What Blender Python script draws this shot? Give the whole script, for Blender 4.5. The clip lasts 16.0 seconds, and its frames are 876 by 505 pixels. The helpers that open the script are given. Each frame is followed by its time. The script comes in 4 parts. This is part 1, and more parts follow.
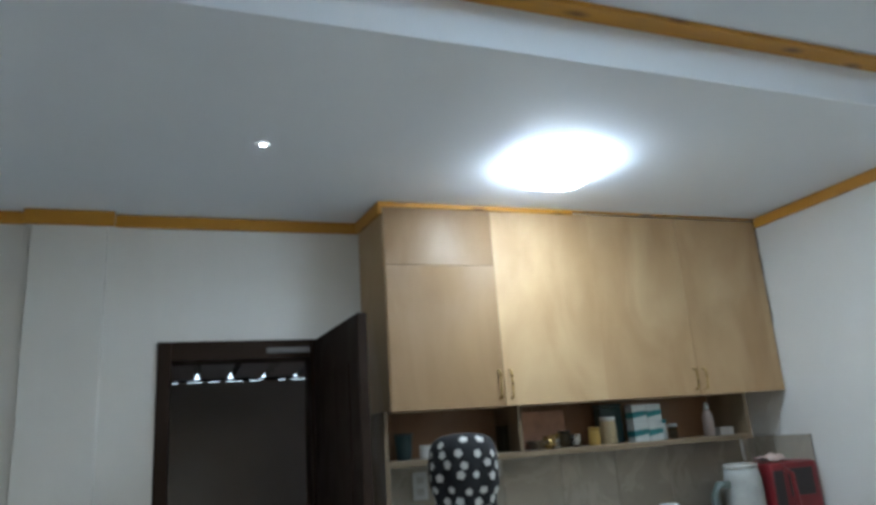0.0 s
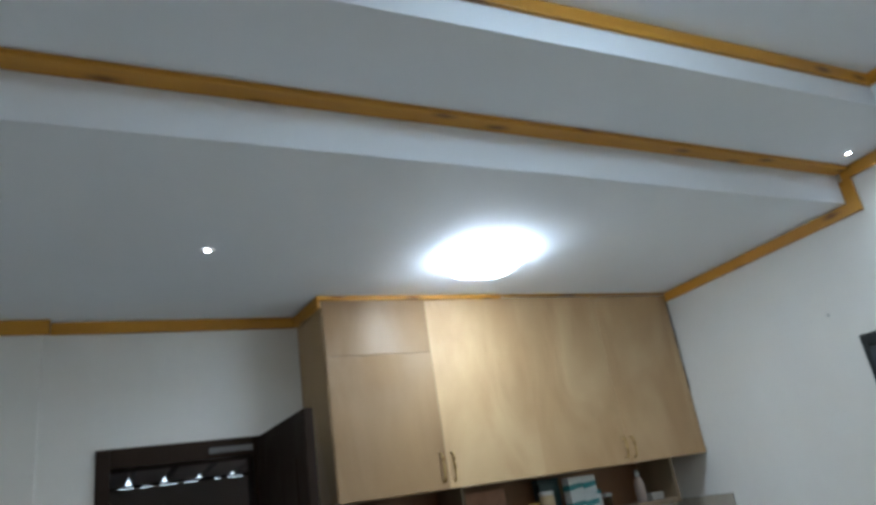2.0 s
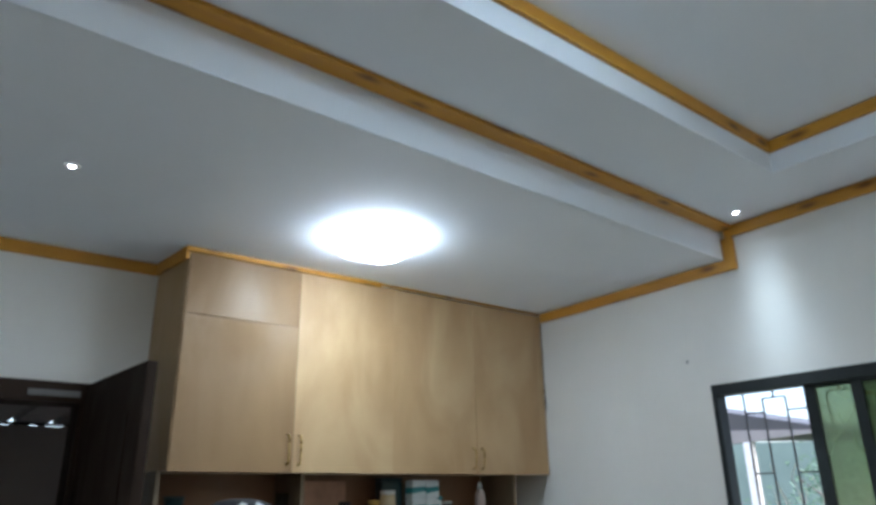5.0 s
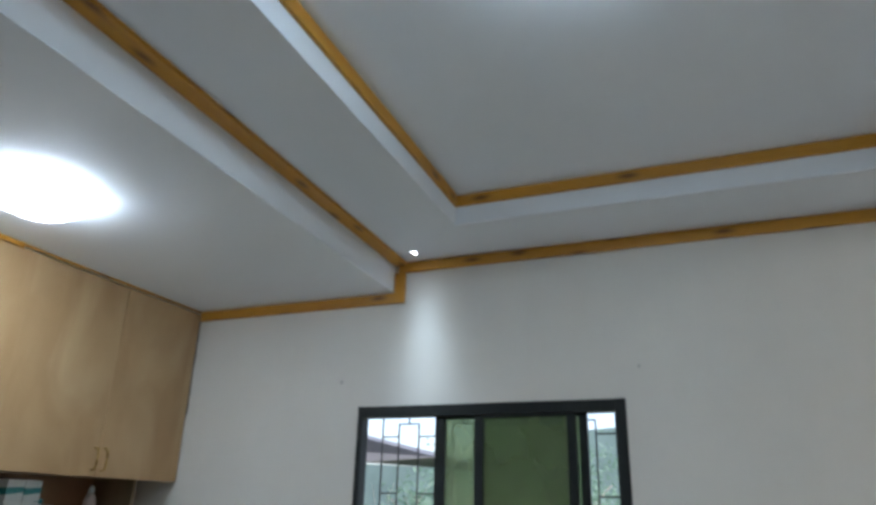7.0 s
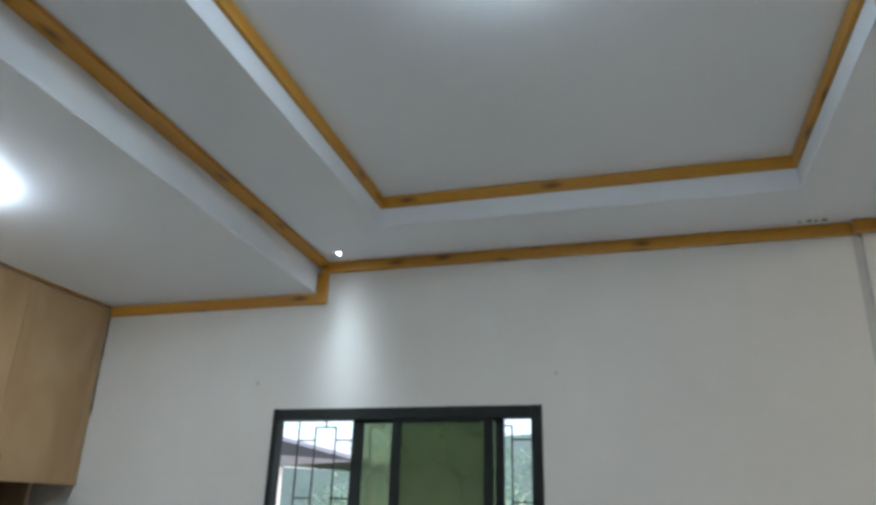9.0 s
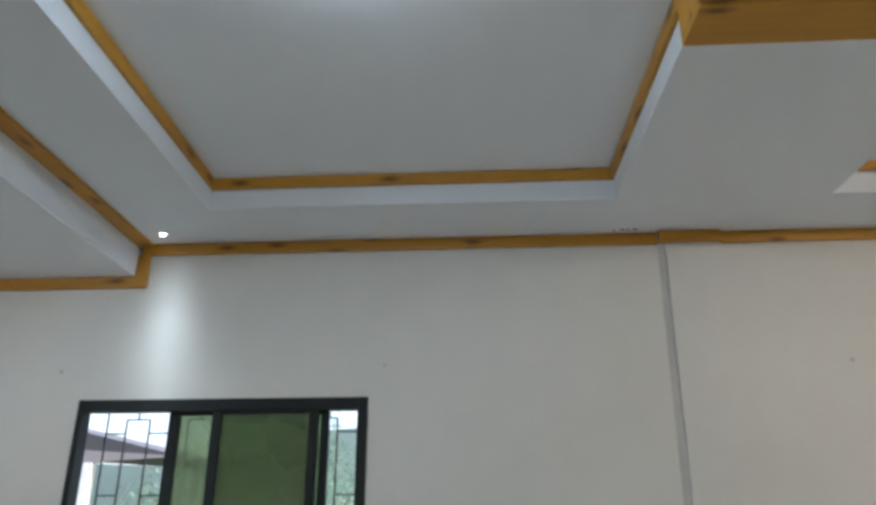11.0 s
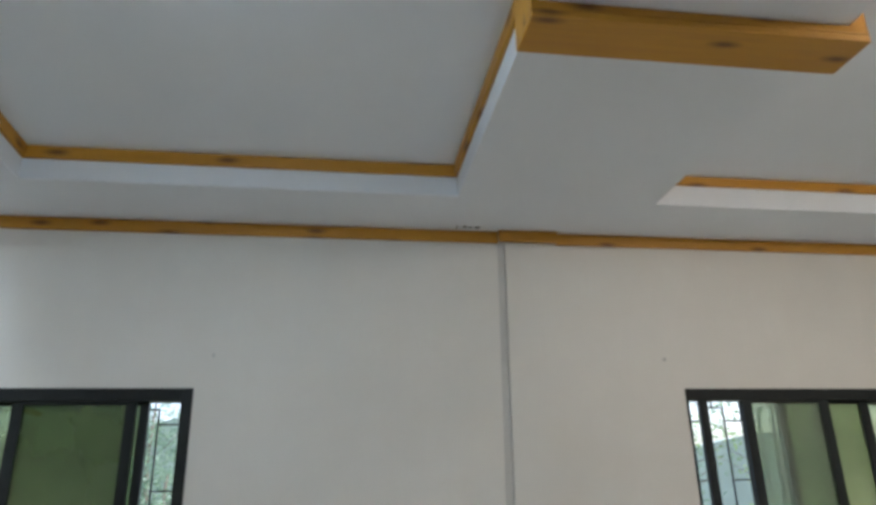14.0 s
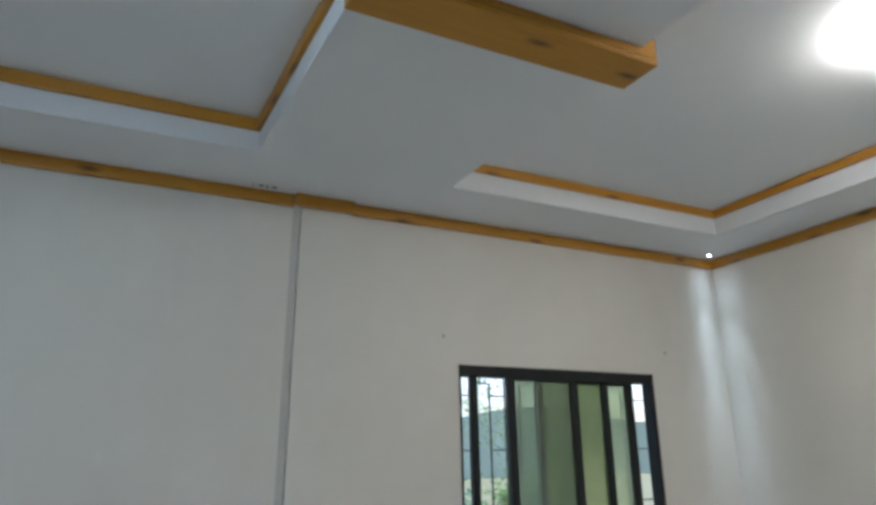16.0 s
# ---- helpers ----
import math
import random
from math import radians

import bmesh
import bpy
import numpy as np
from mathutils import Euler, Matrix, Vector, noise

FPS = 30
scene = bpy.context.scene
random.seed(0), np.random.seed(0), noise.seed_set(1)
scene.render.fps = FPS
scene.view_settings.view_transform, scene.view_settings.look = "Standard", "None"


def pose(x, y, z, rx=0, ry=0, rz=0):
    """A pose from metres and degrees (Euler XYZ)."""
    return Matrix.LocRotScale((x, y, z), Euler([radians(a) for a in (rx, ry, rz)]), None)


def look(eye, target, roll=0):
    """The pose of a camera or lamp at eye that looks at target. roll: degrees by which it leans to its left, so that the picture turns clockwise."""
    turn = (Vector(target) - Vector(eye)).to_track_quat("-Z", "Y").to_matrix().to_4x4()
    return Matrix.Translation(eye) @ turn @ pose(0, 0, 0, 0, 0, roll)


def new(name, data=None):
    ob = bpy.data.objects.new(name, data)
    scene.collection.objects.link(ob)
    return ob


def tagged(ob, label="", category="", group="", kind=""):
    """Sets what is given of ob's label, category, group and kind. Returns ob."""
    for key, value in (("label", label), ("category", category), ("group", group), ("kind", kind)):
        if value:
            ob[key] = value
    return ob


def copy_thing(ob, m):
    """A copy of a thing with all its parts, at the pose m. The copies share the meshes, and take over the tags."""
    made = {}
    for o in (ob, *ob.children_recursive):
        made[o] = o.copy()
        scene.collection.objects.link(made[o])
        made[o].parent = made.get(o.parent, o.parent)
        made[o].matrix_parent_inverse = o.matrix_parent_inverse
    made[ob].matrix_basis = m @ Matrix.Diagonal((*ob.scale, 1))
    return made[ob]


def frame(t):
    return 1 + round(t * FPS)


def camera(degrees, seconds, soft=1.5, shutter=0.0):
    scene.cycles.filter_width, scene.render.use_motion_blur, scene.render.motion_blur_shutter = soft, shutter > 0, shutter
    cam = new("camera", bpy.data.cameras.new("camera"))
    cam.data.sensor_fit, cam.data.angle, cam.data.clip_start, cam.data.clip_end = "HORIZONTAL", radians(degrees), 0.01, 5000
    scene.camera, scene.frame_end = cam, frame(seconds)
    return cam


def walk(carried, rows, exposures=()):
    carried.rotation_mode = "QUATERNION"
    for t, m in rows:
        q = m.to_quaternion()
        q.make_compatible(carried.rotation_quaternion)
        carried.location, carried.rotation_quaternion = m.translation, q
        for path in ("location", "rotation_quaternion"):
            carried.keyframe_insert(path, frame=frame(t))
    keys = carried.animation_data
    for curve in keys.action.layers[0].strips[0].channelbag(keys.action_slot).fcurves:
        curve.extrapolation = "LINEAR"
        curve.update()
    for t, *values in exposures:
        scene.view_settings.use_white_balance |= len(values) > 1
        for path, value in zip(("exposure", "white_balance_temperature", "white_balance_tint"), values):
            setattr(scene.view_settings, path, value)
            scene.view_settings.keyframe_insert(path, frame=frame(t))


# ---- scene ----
cam = camera(64.9, 16.0, 3.4)
PATH = [
    (0, (-2.768, -0.491, 1.63), (-2.113, 1.327, 2.144), -4.0),
    (0.5, (-2.792, -0.547, 1.627), (-2.132, 1.192, 2.361), -7.3),
    (1, (-2.852, -0.603, 1.639), (-2.134, 1.137, 2.314), -7.5),
    (1.5, (-2.877, -0.616, 1.644), (-2.061, 1.089, 2.297), -7.5),
    (2, (-2.876, -0.63, 1.646), (-2.021, 1.037, 2.345), -9.0),
    (2.5, (-2.89, -0.652, 1.65), (-2.022, 1.004, 2.359), -6.1),
    (3, (-2.885, -0.646, 1.647), (-2.037, 1.03, 2.334), -4.1),
    (5.3, (-2.835, -0.473, 1.627), (-1.597, 0.955, 2.283), 0.5),
    (5.5, (-2.832, -0.452, 1.627), (-1.521, 0.925, 2.247), 1.7),
    (6, (-2.857, -0.398, 1.616), (-1.361, 0.751, 2.281), -0.6),
    (6.5, (-2.897, -0.383, 1.616), (-1.272, 0.563, 2.298), 0.1),
    (7, (-2.9, -0.372, 1.627), (-1.174, 0.351, 2.333), 1.6),
    (7.5, (-2.911, -0.353, 1.632), (-1.17, 0.354, 2.316), 1.4),
    (8, (-2.904, -0.347, 1.628), (-1.127, 0.271, 2.307), 1.8),
    (8.5, (-2.885, -0.369, 1.63), (-1.099, 0.191, 2.334), 1.7),
    (10.8, (-2.85, -0.434, 1.632), (-0.994, -0.234, 2.349), 0.5),
    (11, (-2.848, -0.44, 1.628), (-0.98, -0.341, 2.338), -0.2),
    (11.5, (-2.848, -0.475, 1.625), (-0.97, -0.57, 2.307), -1.2),
    (12, (-2.83, -0.517, 1.633), (-0.955, -0.696, 2.308), -1.6),
    (12.5, (-2.827, -0.531, 1.644), (-0.951, -0.689, 2.319), -1.0),
    (13, (-2.832, -0.538, 1.648), (-0.959, -0.709, 2.328), -1.2),
    (13.5, (-2.829, -0.54, 1.641), (-0.955, -0.72, 2.316), -1.2),
    (14, (-2.819, -0.545, 1.651), (-0.959, -0.83, 2.326), -1.3),
    (14.5, (-2.811, -0.554, 1.658), (-1.001, -1.021, 2.37), -0.7),
    (15, (-2.799, -0.572, 1.658), (-1.051, -1.2, 2.4), -2.3),
    (15.5, (-2.788, -0.585, 1.665), (-1.122, -1.416, 2.394), -2.1),
    (16, (-2.765, -0.507, 1.651), (-1.068, -1.391, 2.236), -1.1),
]
walk(cam, [(t, look(eye, target, roll)) for t, eye, target, roll in PATH],
     [(0, 2.8, 5850, 12), (1, 2.73, 5900, 13), (3, 2.66, 5950, 13), (5.5, 2.58, 5900, 13), (6.5, 2.43, 6000, 14), (7.5, 2.34, 6200, 15), (8.5, 2.45, 6250, 15), (11, 2.51, 6300, 16), (13, 2.56, 6200, 15), (14.5, 2.55, 6350, 16), (15, 2.53, 6300, 16), (15.5, 2.42, 6200, 15), (16, 2.35, 5950, 13)])

# ---- world, sun and exposure ----
world = bpy.data.worlds.new("overcast_sky")
scene.world = world
world.use_nodes = True
wn = world.node_tree.nodes
sky = wn.new("ShaderNodeTexSky")
sky.sky_type = "NISHITA"
sky.sun_disc = False
sky.sun_elevation = radians(50)
sky.sun_rotation = radians(200)
sky.dust_density = 4.0
sky.air_density = 1.0
world.node_tree.links.new(sky.outputs[0], wn["Background"].inputs[0])
wn["Background"].inputs[1].default_value = 0.1

sun = new("sun", bpy.data.lights.new("sun", "SUN"))
sun.data.energy, sun.data.angle, sun.data.color = 1.5, radians(15), (1.0, 0.97, 0.93)
sun.matrix_world = look((10, -20, 30), (4, 0, 0))

LAMP_POWER = 7.0

# ---- plan ----
Z_KITCHEN, Z_MAIN, Z_TRAY, Z_ROOF = 2.624, 2.777, 2.907, 3.1
Y_NORTH, Y_SOUTH, X_WEST = 2.56, -3.785, -5.2      # the east wall stands at x = 0
T_X0, T_X1 = -3.37, -0.374
T1_Y0, T1_Y1 = -1.004, 0.61
T2_Y0, T2_Y1 = -3.41, -1.828
T1_Y1W = 0.556      # the first tray is not quite square: its north side at the west end
WIN_TOP, WIN_SILL = 2.081, 0.95


# ---- materials ----
def material(name, colour, rough=0.5, metal=0.0):
    m = bpy.data.materials.new(name)
    m.use_nodes = True
    b = m.node_tree.nodes["Principled BSDF"]
    b.inputs["Base Color"].default_value = (*colour, 1)
    b.inputs["Roughness"].default_value = rough
    b.inputs["Metallic"].default_value = metal
    return m


def node(m, kind, **inputs):
    n = m.node_tree.nodes.new(kind)
    for key, value in inputs.items():
        n.inputs[key.replace("_", " ")].default_value = value
    return n


def wire(m, a, b):
    m.node_tree.links.new(a, b)


def coords(m, scale=(1, 1, 1), world_space=False, shift=False):
    c = m.node_tree.nodes.new("ShaderNodeTexCoord")
    p = m.node_tree.nodes.new("ShaderNodeMapping")
    p.inputs["Scale"].default_value = scale
    if world_space:
        g = m.node_tree.nodes.new("ShaderNodeNewGeometry")
        wire(m, g.outputs["Position"], p.inputs["Vector"])
    else:
        wire(m, c.outputs["Object"], p.inputs["Vector"])
    if shift:
        i = m.node_tree.nodes.new("ShaderNodeObjectInfo")
        k = m.node_tree.nodes.new("ShaderNodeMath")
        k.operation = "MULTIPLY"
        k.inputs[1].default_value = 37.0
        wire(m, i.outputs["Random"], k.inputs[0])
        wire(m, k.outputs[0], p.inputs["Location"])
    return p.outputs["Vector"]


def ramp(m, fac, stops):
    r = m.node_tree.nodes.new("ShaderNodeValToRGB")
    e = r.color_ramp.elements
    while len(e) < len(stops):
        e.new(0.5)
    for el, (pos, col) in zip(e, stops):
        el.position, el.color = pos, (*col, 1)
    wire(m, fac, r.inputs["Fac"])
    return r.outputs["Color"]


def mix(m, fac, a, b, blend="MIX"):
    n = m.node_tree.nodes.new("ShaderNodeMix")
    n.data_type, n.blend_type = "RGBA", blend
    for sock, v in ((n.inputs[0], fac), (n.inputs[6], a), (n.inputs[7], b)):
        if hasattr(v, "is_linked"):
            wire(m, v, sock)
        elif isinstance(v, tuple):
            sock.default_value = (*v, 1)
        else:
            sock.default_value = v
    return n.outputs[2]


def noise_tex(m, vec, scale, detail=4.0, rough=0.55, distortion=0.0):
    n = node(m, "ShaderNodeTexNoise", Scale=scale, Detail=detail, Roughness=rough, Distortion=distortion)
    wire(m, vec, n.inputs["Vector"])
    return n.outputs["Fac"]


def finish(m, colour=None, rough=None, bump=None, strength=0.2, distance=0.01):
    b = m.node_tree.nodes["Principled BSDF"]
    if colour is not None:
        wire(m, colour, b.inputs["Base Color"])
    if rough is not None:
        wire(m, rough, b.inputs["Roughness"])
    if bump is not None:
        k = node(m, "ShaderNodeBump", Strength=strength, Distance=distance)
        wire(m, bump, k.inputs["Height"])
        wire(m, k.outputs["Normal"], b.inputs["Normal"])
    return m


def grey(m, fac, a, b):
    return ramp(m, fac, [(0.3, (a, a, a)), (0.7, (b, b, b))])


def painted_plaster(name, light, dark, rough=0.6, joints=0.0):
    """Rolled wall paint over skim coat: broad patchiness, fine roller stipple, faint block courses."""
    m = material(name, light, rough)
    v = coords(m, world_space=True)
    broad = noise_tex(m, v, 1.3, 5.0, 0.6)
    streak = noise_tex(m, coords(m, (5, 5, 0.7), world_space=True), 1.2, 4.0, 0.6)
    c = ramp(m, broad, [(0.3, dark), (0.7, light)])
    c = mix(m, grey(m, streak, 0.0, 0.35), c, dark)
    fine = noise_tex(m, v, 160.0, 3.0)
    if joints:
        w = node(m, "ShaderNodeTexBrick", Scale=1.0, Mortar_Size=0.006, Mortar_Smooth=1.0, Brick_Width=0.4, Row_Height=0.2)
        s = m.node_tree.nodes.new("ShaderNodeSeparateXYZ")
        k = m.node_tree.nodes.new("ShaderNodeCombineXYZ")
        a = m.node_tree.nodes.new("ShaderNodeMath")
        wire(m, v, s.inputs[0])
        wire(m, s.outputs["X"], a.inputs[0])
        wire(m, s.outputs["Y"], a.inputs[1])
        wire(m, a.outputs[0], k.inputs["X"])
        wire(m, s.outputs["Z"], k.inputs["Y"])
        wire(m, k.outputs[0], w.inputs["Vector"])
        f = m.node_tree.nodes.new("ShaderNodeMath")
        f.operation = "MULTIPLY"
        wire(m, w.outputs["Fac"], f.inputs[0])
        f.inputs[1].default_value = joints
        c = mix(m, f.outputs[0], c, tuple(x * 0.86 for x in light))
    mixed = m.node_tree.nodes.new("ShaderNodeMath")
    mixed.operation = "ADD"
    wire(m, fine, mixed.inputs[0])
    wire(m, noise_tex(m, v, 9.0, 3.0), mixed.inputs[1])
    return finish(m, c, grey(m, broad, rough - 0.06, rough + 0.1), mixed.outputs[0], 0.12, 0.004)


def pine():
    """Orange varnished pine; grain along the board's own x, dark eye-shaped knots."""
    m = material("varnished_pine", (0.5, 0.25, 0.03), 0.32)
    long_v = coords(m, (0.9, 22, 22), shift=True)
    grain = noise_tex(m, long_v, 2.0, 5.0, 0.6, 0.6)
    broad = noise_tex(m, coords(m, (1.2, 3, 3), shift=True), 1.6, 3.0)
    c = ramp(m, grain, [(0.25, (0.48, 0.216, 0.02)), (0.5, (0.55, 0.266, 0.024)), (0.75, (0.6, 0.305, 0.03))])
    c = mix(m, grey(m, broad, 0.0, 0.4), c, (0.38, 0.165, 0.02))
    vo = node(m, "ShaderNodeTexVoronoi", Scale=1.0, Randomness=0.9)
    vo.voronoi_dimensions = "2D"
    sp = m.node_tree.nodes.new("ShaderNodeSeparateXYZ")
    wire(m, coords(m, (3.0, 9.0, 9.0), shift=True), sp.inputs[0])
    across = m.node_tree.nodes.new("ShaderNodeMath")
    wire(m, sp.outputs["Y"], across.inputs[0])
    wire(m, sp.outputs["Z"], across.inputs[1])
    flat = m.node_tree.nodes.new("ShaderNodeCombineXYZ")
    wire(m, sp.outputs["X"], flat.inputs["X"])
    wire(m, across.outputs[0], flat.inputs["Y"])
    wire(m, flat.outputs[0], vo.inputs["Vector"])
    knot = ramp(m, vo.outputs["Distance"], [(0.04, (0.85, 0.85, 0.85)), (0.09, (0.5, 0.5, 0.5)), (0.17, (0, 0, 0))])
    c = mix(m, knot, c, (0.12, 0.042, 0.01))
    return finish(m, c, grey(m, grain, 0.42, 0.56), grain, 0.1, 0.003)


def plywood(name, light, mid, dark, rough=0.33, wave=0.004, coat=0.0):
    """Clear-coated maple ply: faint upright figure, cloudy patches and paler smears that put sheen into the colour."""
    m = material(name, mid, rough)
    fig = noise_tex(m, coords(m, (4.5, 4.5, 0.7), shift=True), 1.1, 3.0, 0.5, 0.6)
    fine = noise_tex(m, coords(m, (90, 90, 2.0), shift=True), 2.0, 3.0)
    cloud = noise_tex(m, coords(m, (2.6, 2.6, 1.5), shift=True), 1.3, 4.0, 0.6, 0.5)
    sheen_blot = noise_tex(m, coords(m, (2.6, 2.6, 1.1), shift=True), 1.4, 3.0, 0.5, 0.8)
    c = ramp(m, fig, [(0.2, tuple((a + b) / 2 for a, b in zip(dark, mid))), (0.5, mid), (0.85, tuple((a + b) / 2 for a, b in zip(light, mid)))])
    c = mix(m, grey(m, cloud, 0.0, 0.5), c, dark)
    c = mix(m, grey(m, fine, 0.0, 0.06), c, dark)
    # pale smears of sheen, mixed into the base colour
    c = mix(m, ramp(m, sheen_blot, [(0.42, (0, 0, 0)), (0.68, (0.6, 0.6, 0.6))]), c, light)
    b = m.node_tree.nodes["Principled BSDF"]
    b.inputs["Coat Weight"].default_value = coat
    b.inputs["Coat Roughness"].default_value = 0.5
    return finish(m, c, ramp(m, sheen_blot, [(0.38, (rough + 0.14,) * 3), (0.62, (rough - 0.14,) * 3)]), sheen_blot, 0.5, wave)


def stone_tile():
    m = material("grey_marble_tile", (0.2, 0.19, 0.17), 0.25)
    v = coords(m, shift=True)
    n = noise_tex(m, v, 3.2, 8.0, 0.65, 1.4)
    c = ramp(m, n, [(0.3, (0.38, 0.34, 0.275)), (0.55, (0.43, 0.385, 0.31)), (0.75, (0.5, 0.45, 0.365))])
    return finish(m, c, grey(m, n, 0.18, 0.35))


def plain(name, colour, rough=0.5, metal=0.0, vary=0.15, scale=14.0, bump=0.08):
    """A small thing's own colour, with dirt and wear at two scales."""
    m = material(name, colour, rough, metal)
    v = coords(m, shift=True)
    n = noise_tex(m, v, scale, 5.0)
    fine = noise_tex(m, v, scale * 12, 2.0)
    dark = tuple(x * (1 - 2 * vary) for x in colour)
    c = ramp(m, n, [(0.3, dark), (0.65, colour)])
    return finish(m, c, grey(m, n, max(0.05, rough - 0.08), min(1.0, rough + 0.12)), fine, bump, 0.002)


def glowing(name, colour, strength):
    m = bpy.data.materials.new(name)
    m.use_nodes = True
    b = m.node_tree.nodes["Principled BSDF"]
    b.inputs["Base Color"].default_value = (0.8, 0.8, 0.8, 1)
    b.inputs["Emission Color"].default_value = (*colour, 1)
    b.inputs["Emission Strength"].default_value = strength
    return m


def tinted_glass(name, tint, gloss=1.0, mirror=0.03, veil=0.0, film=(0.5, 0.6, 0.4)):
    """A pane: tint, mirror that grows towards grazing, and a thin film of dust that scatters light through."""
    m = bpy.data.materials.new(name)
    m.use_nodes = True
    t = m.node_tree
    t.nodes.remove(t.nodes["Principled BSDF"])
    out = t.nodes["Material Output"]
    tr = node(m, "ShaderNodeBsdfTransparent", Color=(*tint, 1))
    gl = node(m, "ShaderNodeBsdfGlossy", Color=(gloss, gloss, gloss, 1), Roughness=0.02)
    lw = node(m, "ShaderNodeLayerWeight", Blend=0.5)
    p3 = m.node_tree.nodes.new("ShaderNodeMath")
    p3.operation = "POWER"
    p3.inputs[1].default_value = 3.0
    wire(m, lw.outputs["Facing"], p3.inputs[0])
    fr = m.node_tree.nodes.new("ShaderNodeMath")
    fr.operation = "MULTIPLY_ADD"
    fr.inputs[1].default_value = 0.6
    fr.inputs[2].default_value = mirror
    wire(m, p3.outputs[0], fr.inputs[0])
    mx = t.nodes.new("ShaderNodeMixShader")
    body = tr
    if veil:
        tl = node(m, "ShaderNodeBsdfTranslucent", Color=(*film, 1))
        body = t.nodes.new("ShaderNodeMixShader")
        n = noise_tex(m, coords(m, world_space=True), 3.0, 3.0)
        wire(m, grey(m, n, veil * 0.85, veil * 1.15), body.inputs[0])
        wire(m, tr.outputs[0], body.inputs[1])
        wire(m, tl.outputs[0], body.inputs[2])
    wire(m, fr.outputs[0], mx.inputs[0])
    wire(m, body.outputs[0], mx.inputs[1])
    wire(m, gl.outputs[0], mx.inputs[2])
    wire(m, mx.outputs[0], out.inputs["Surface"])
    return m


def leaf_material(name, a, b):
    """Thin leaves: part of the light comes through them."""
    m = material(name, a, 0.6)
    g = m.node_tree.nodes.new("ShaderNodeNewGeometry")
    c = ramp(m, g.outputs["Random Per Island"], [(0.0, a), (1.0, b)])
    pb = m.node_tree.nodes["Principled BSDF"]
    wire(m, c, pb.inputs["Base Color"])
    tl = m.node_tree.nodes.new("ShaderNodeBsdfTranslucent")
    wire(m, mix(m, 0.5, c, (0.16, 0.25, 0.14)), tl.inputs["Color"])
    mx = m.node_tree.nodes.new("ShaderNodeMixShader")
    mx.inputs[0].default_value = 0.45
    wire(m, pb.outputs[0], mx.inputs[1])
    wire(m, tl.outputs[0], mx.inputs[2])
    wire(m, mx.outputs[0], m.node_tree.nodes["Material Output"].inputs["Surface"])
    return m


WALL = painted_plaster("wall_paint", (0.753, 0.738, 0.697), (0.684, 0.665, 0.62), 0.5, 0.1)
CEILING = painted_plaster("ceiling_paint", (0.80, 0.838, 0.885), (0.76, 0.798, 0.845), 0.62)
PINE = pine()
PLY = plywood("maple_plywood", (0.55, 0.39, 0.21), (0.43, 0.275, 0.128), (0.33, 0.193, 0.082), 0.5, 0.03, 0.32)
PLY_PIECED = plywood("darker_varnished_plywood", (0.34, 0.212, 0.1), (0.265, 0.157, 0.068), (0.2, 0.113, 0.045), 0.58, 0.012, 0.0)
# carcass ply is lightened to make up for light its west side misses
PLY_SIDE = plywood("lightened_maple_carcass", (0.62, 0.45, 0.25), (0.53, 0.37, 0.195), (0.44, 0.3, 0.15), 0.45)
# the shelf boards take a darker ply than the cabinet
PLY_SHELF = plywood("darker_shelf_ply", (0.25, 0.185, 0.115), (0.2, 0.145, 0.085), (0.15, 0.105, 0.06), 0.5)
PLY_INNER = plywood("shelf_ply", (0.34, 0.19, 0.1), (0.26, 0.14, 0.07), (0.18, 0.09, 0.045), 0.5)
TILE = stone_tile()
GROUT = plain("tile_bed", (0.16, 0.15, 0.135), 0.85)
DARKWOOD = plywood("dark_stained_wood", (0.04, 0.026, 0.019), (0.034, 0.022, 0.016), (0.028, 0.018, 0.013), 0.6)
FRAME_BLACK = plain("black_aluminium", (0.027, 0.031, 0.031), 0.5, 0.0, 0.12, 20.0)
DARKWOOD.node_tree.nodes["Principled BSDF"].inputs["Specular IOR Level"].default_value = 0.08
FRAME_BLACK.node_tree.nodes["Principled BSDF"].inputs["Specular IOR Level"].default_value = 0.15
IRON = plain("black_iron", (0.02, 0.021, 0.024), 0.55)
GREEN_GLASS = tinted_glass("green_tinted_glass", (0.53, 0.6, 0.47), 0.95, 0.13, 0.38, (0.44, 0.49, 0.31))
PALE_GLASS = tinted_glass("pale_green_glass", (0.62, 0.68, 0.54), 0.95, 0.07, 0.31, (0.74, 0.74, 0.54))
MID_GLASS = tinted_glass("mid_green_glass", (0.56, 0.62, 0.52), 0.95, 0.08, 0.27, (0.54, 0.61, 0.47))
BRASS = plain("brushed_brass", (0.55, 0.38, 0.14), 0.28, 1.0, 0.1, 30.0)
LAMP = glowing("lamp_diffuser", (0.8, 0.93, 1.0), LAMP_POWER)
LAMP_COOL = glowing("cooler_lamp_diffuser", (0.72, 0.91, 1.0), LAMP_POWER * 0.8)
LAMP_WARM = glowing("warmer_lamp_diffuser", (1.0, 0.91, 0.76), LAMP_POWER * 1.65)
BULB = glowing("downlight_lens", (0.92, 0.95, 1.0), 8.0)
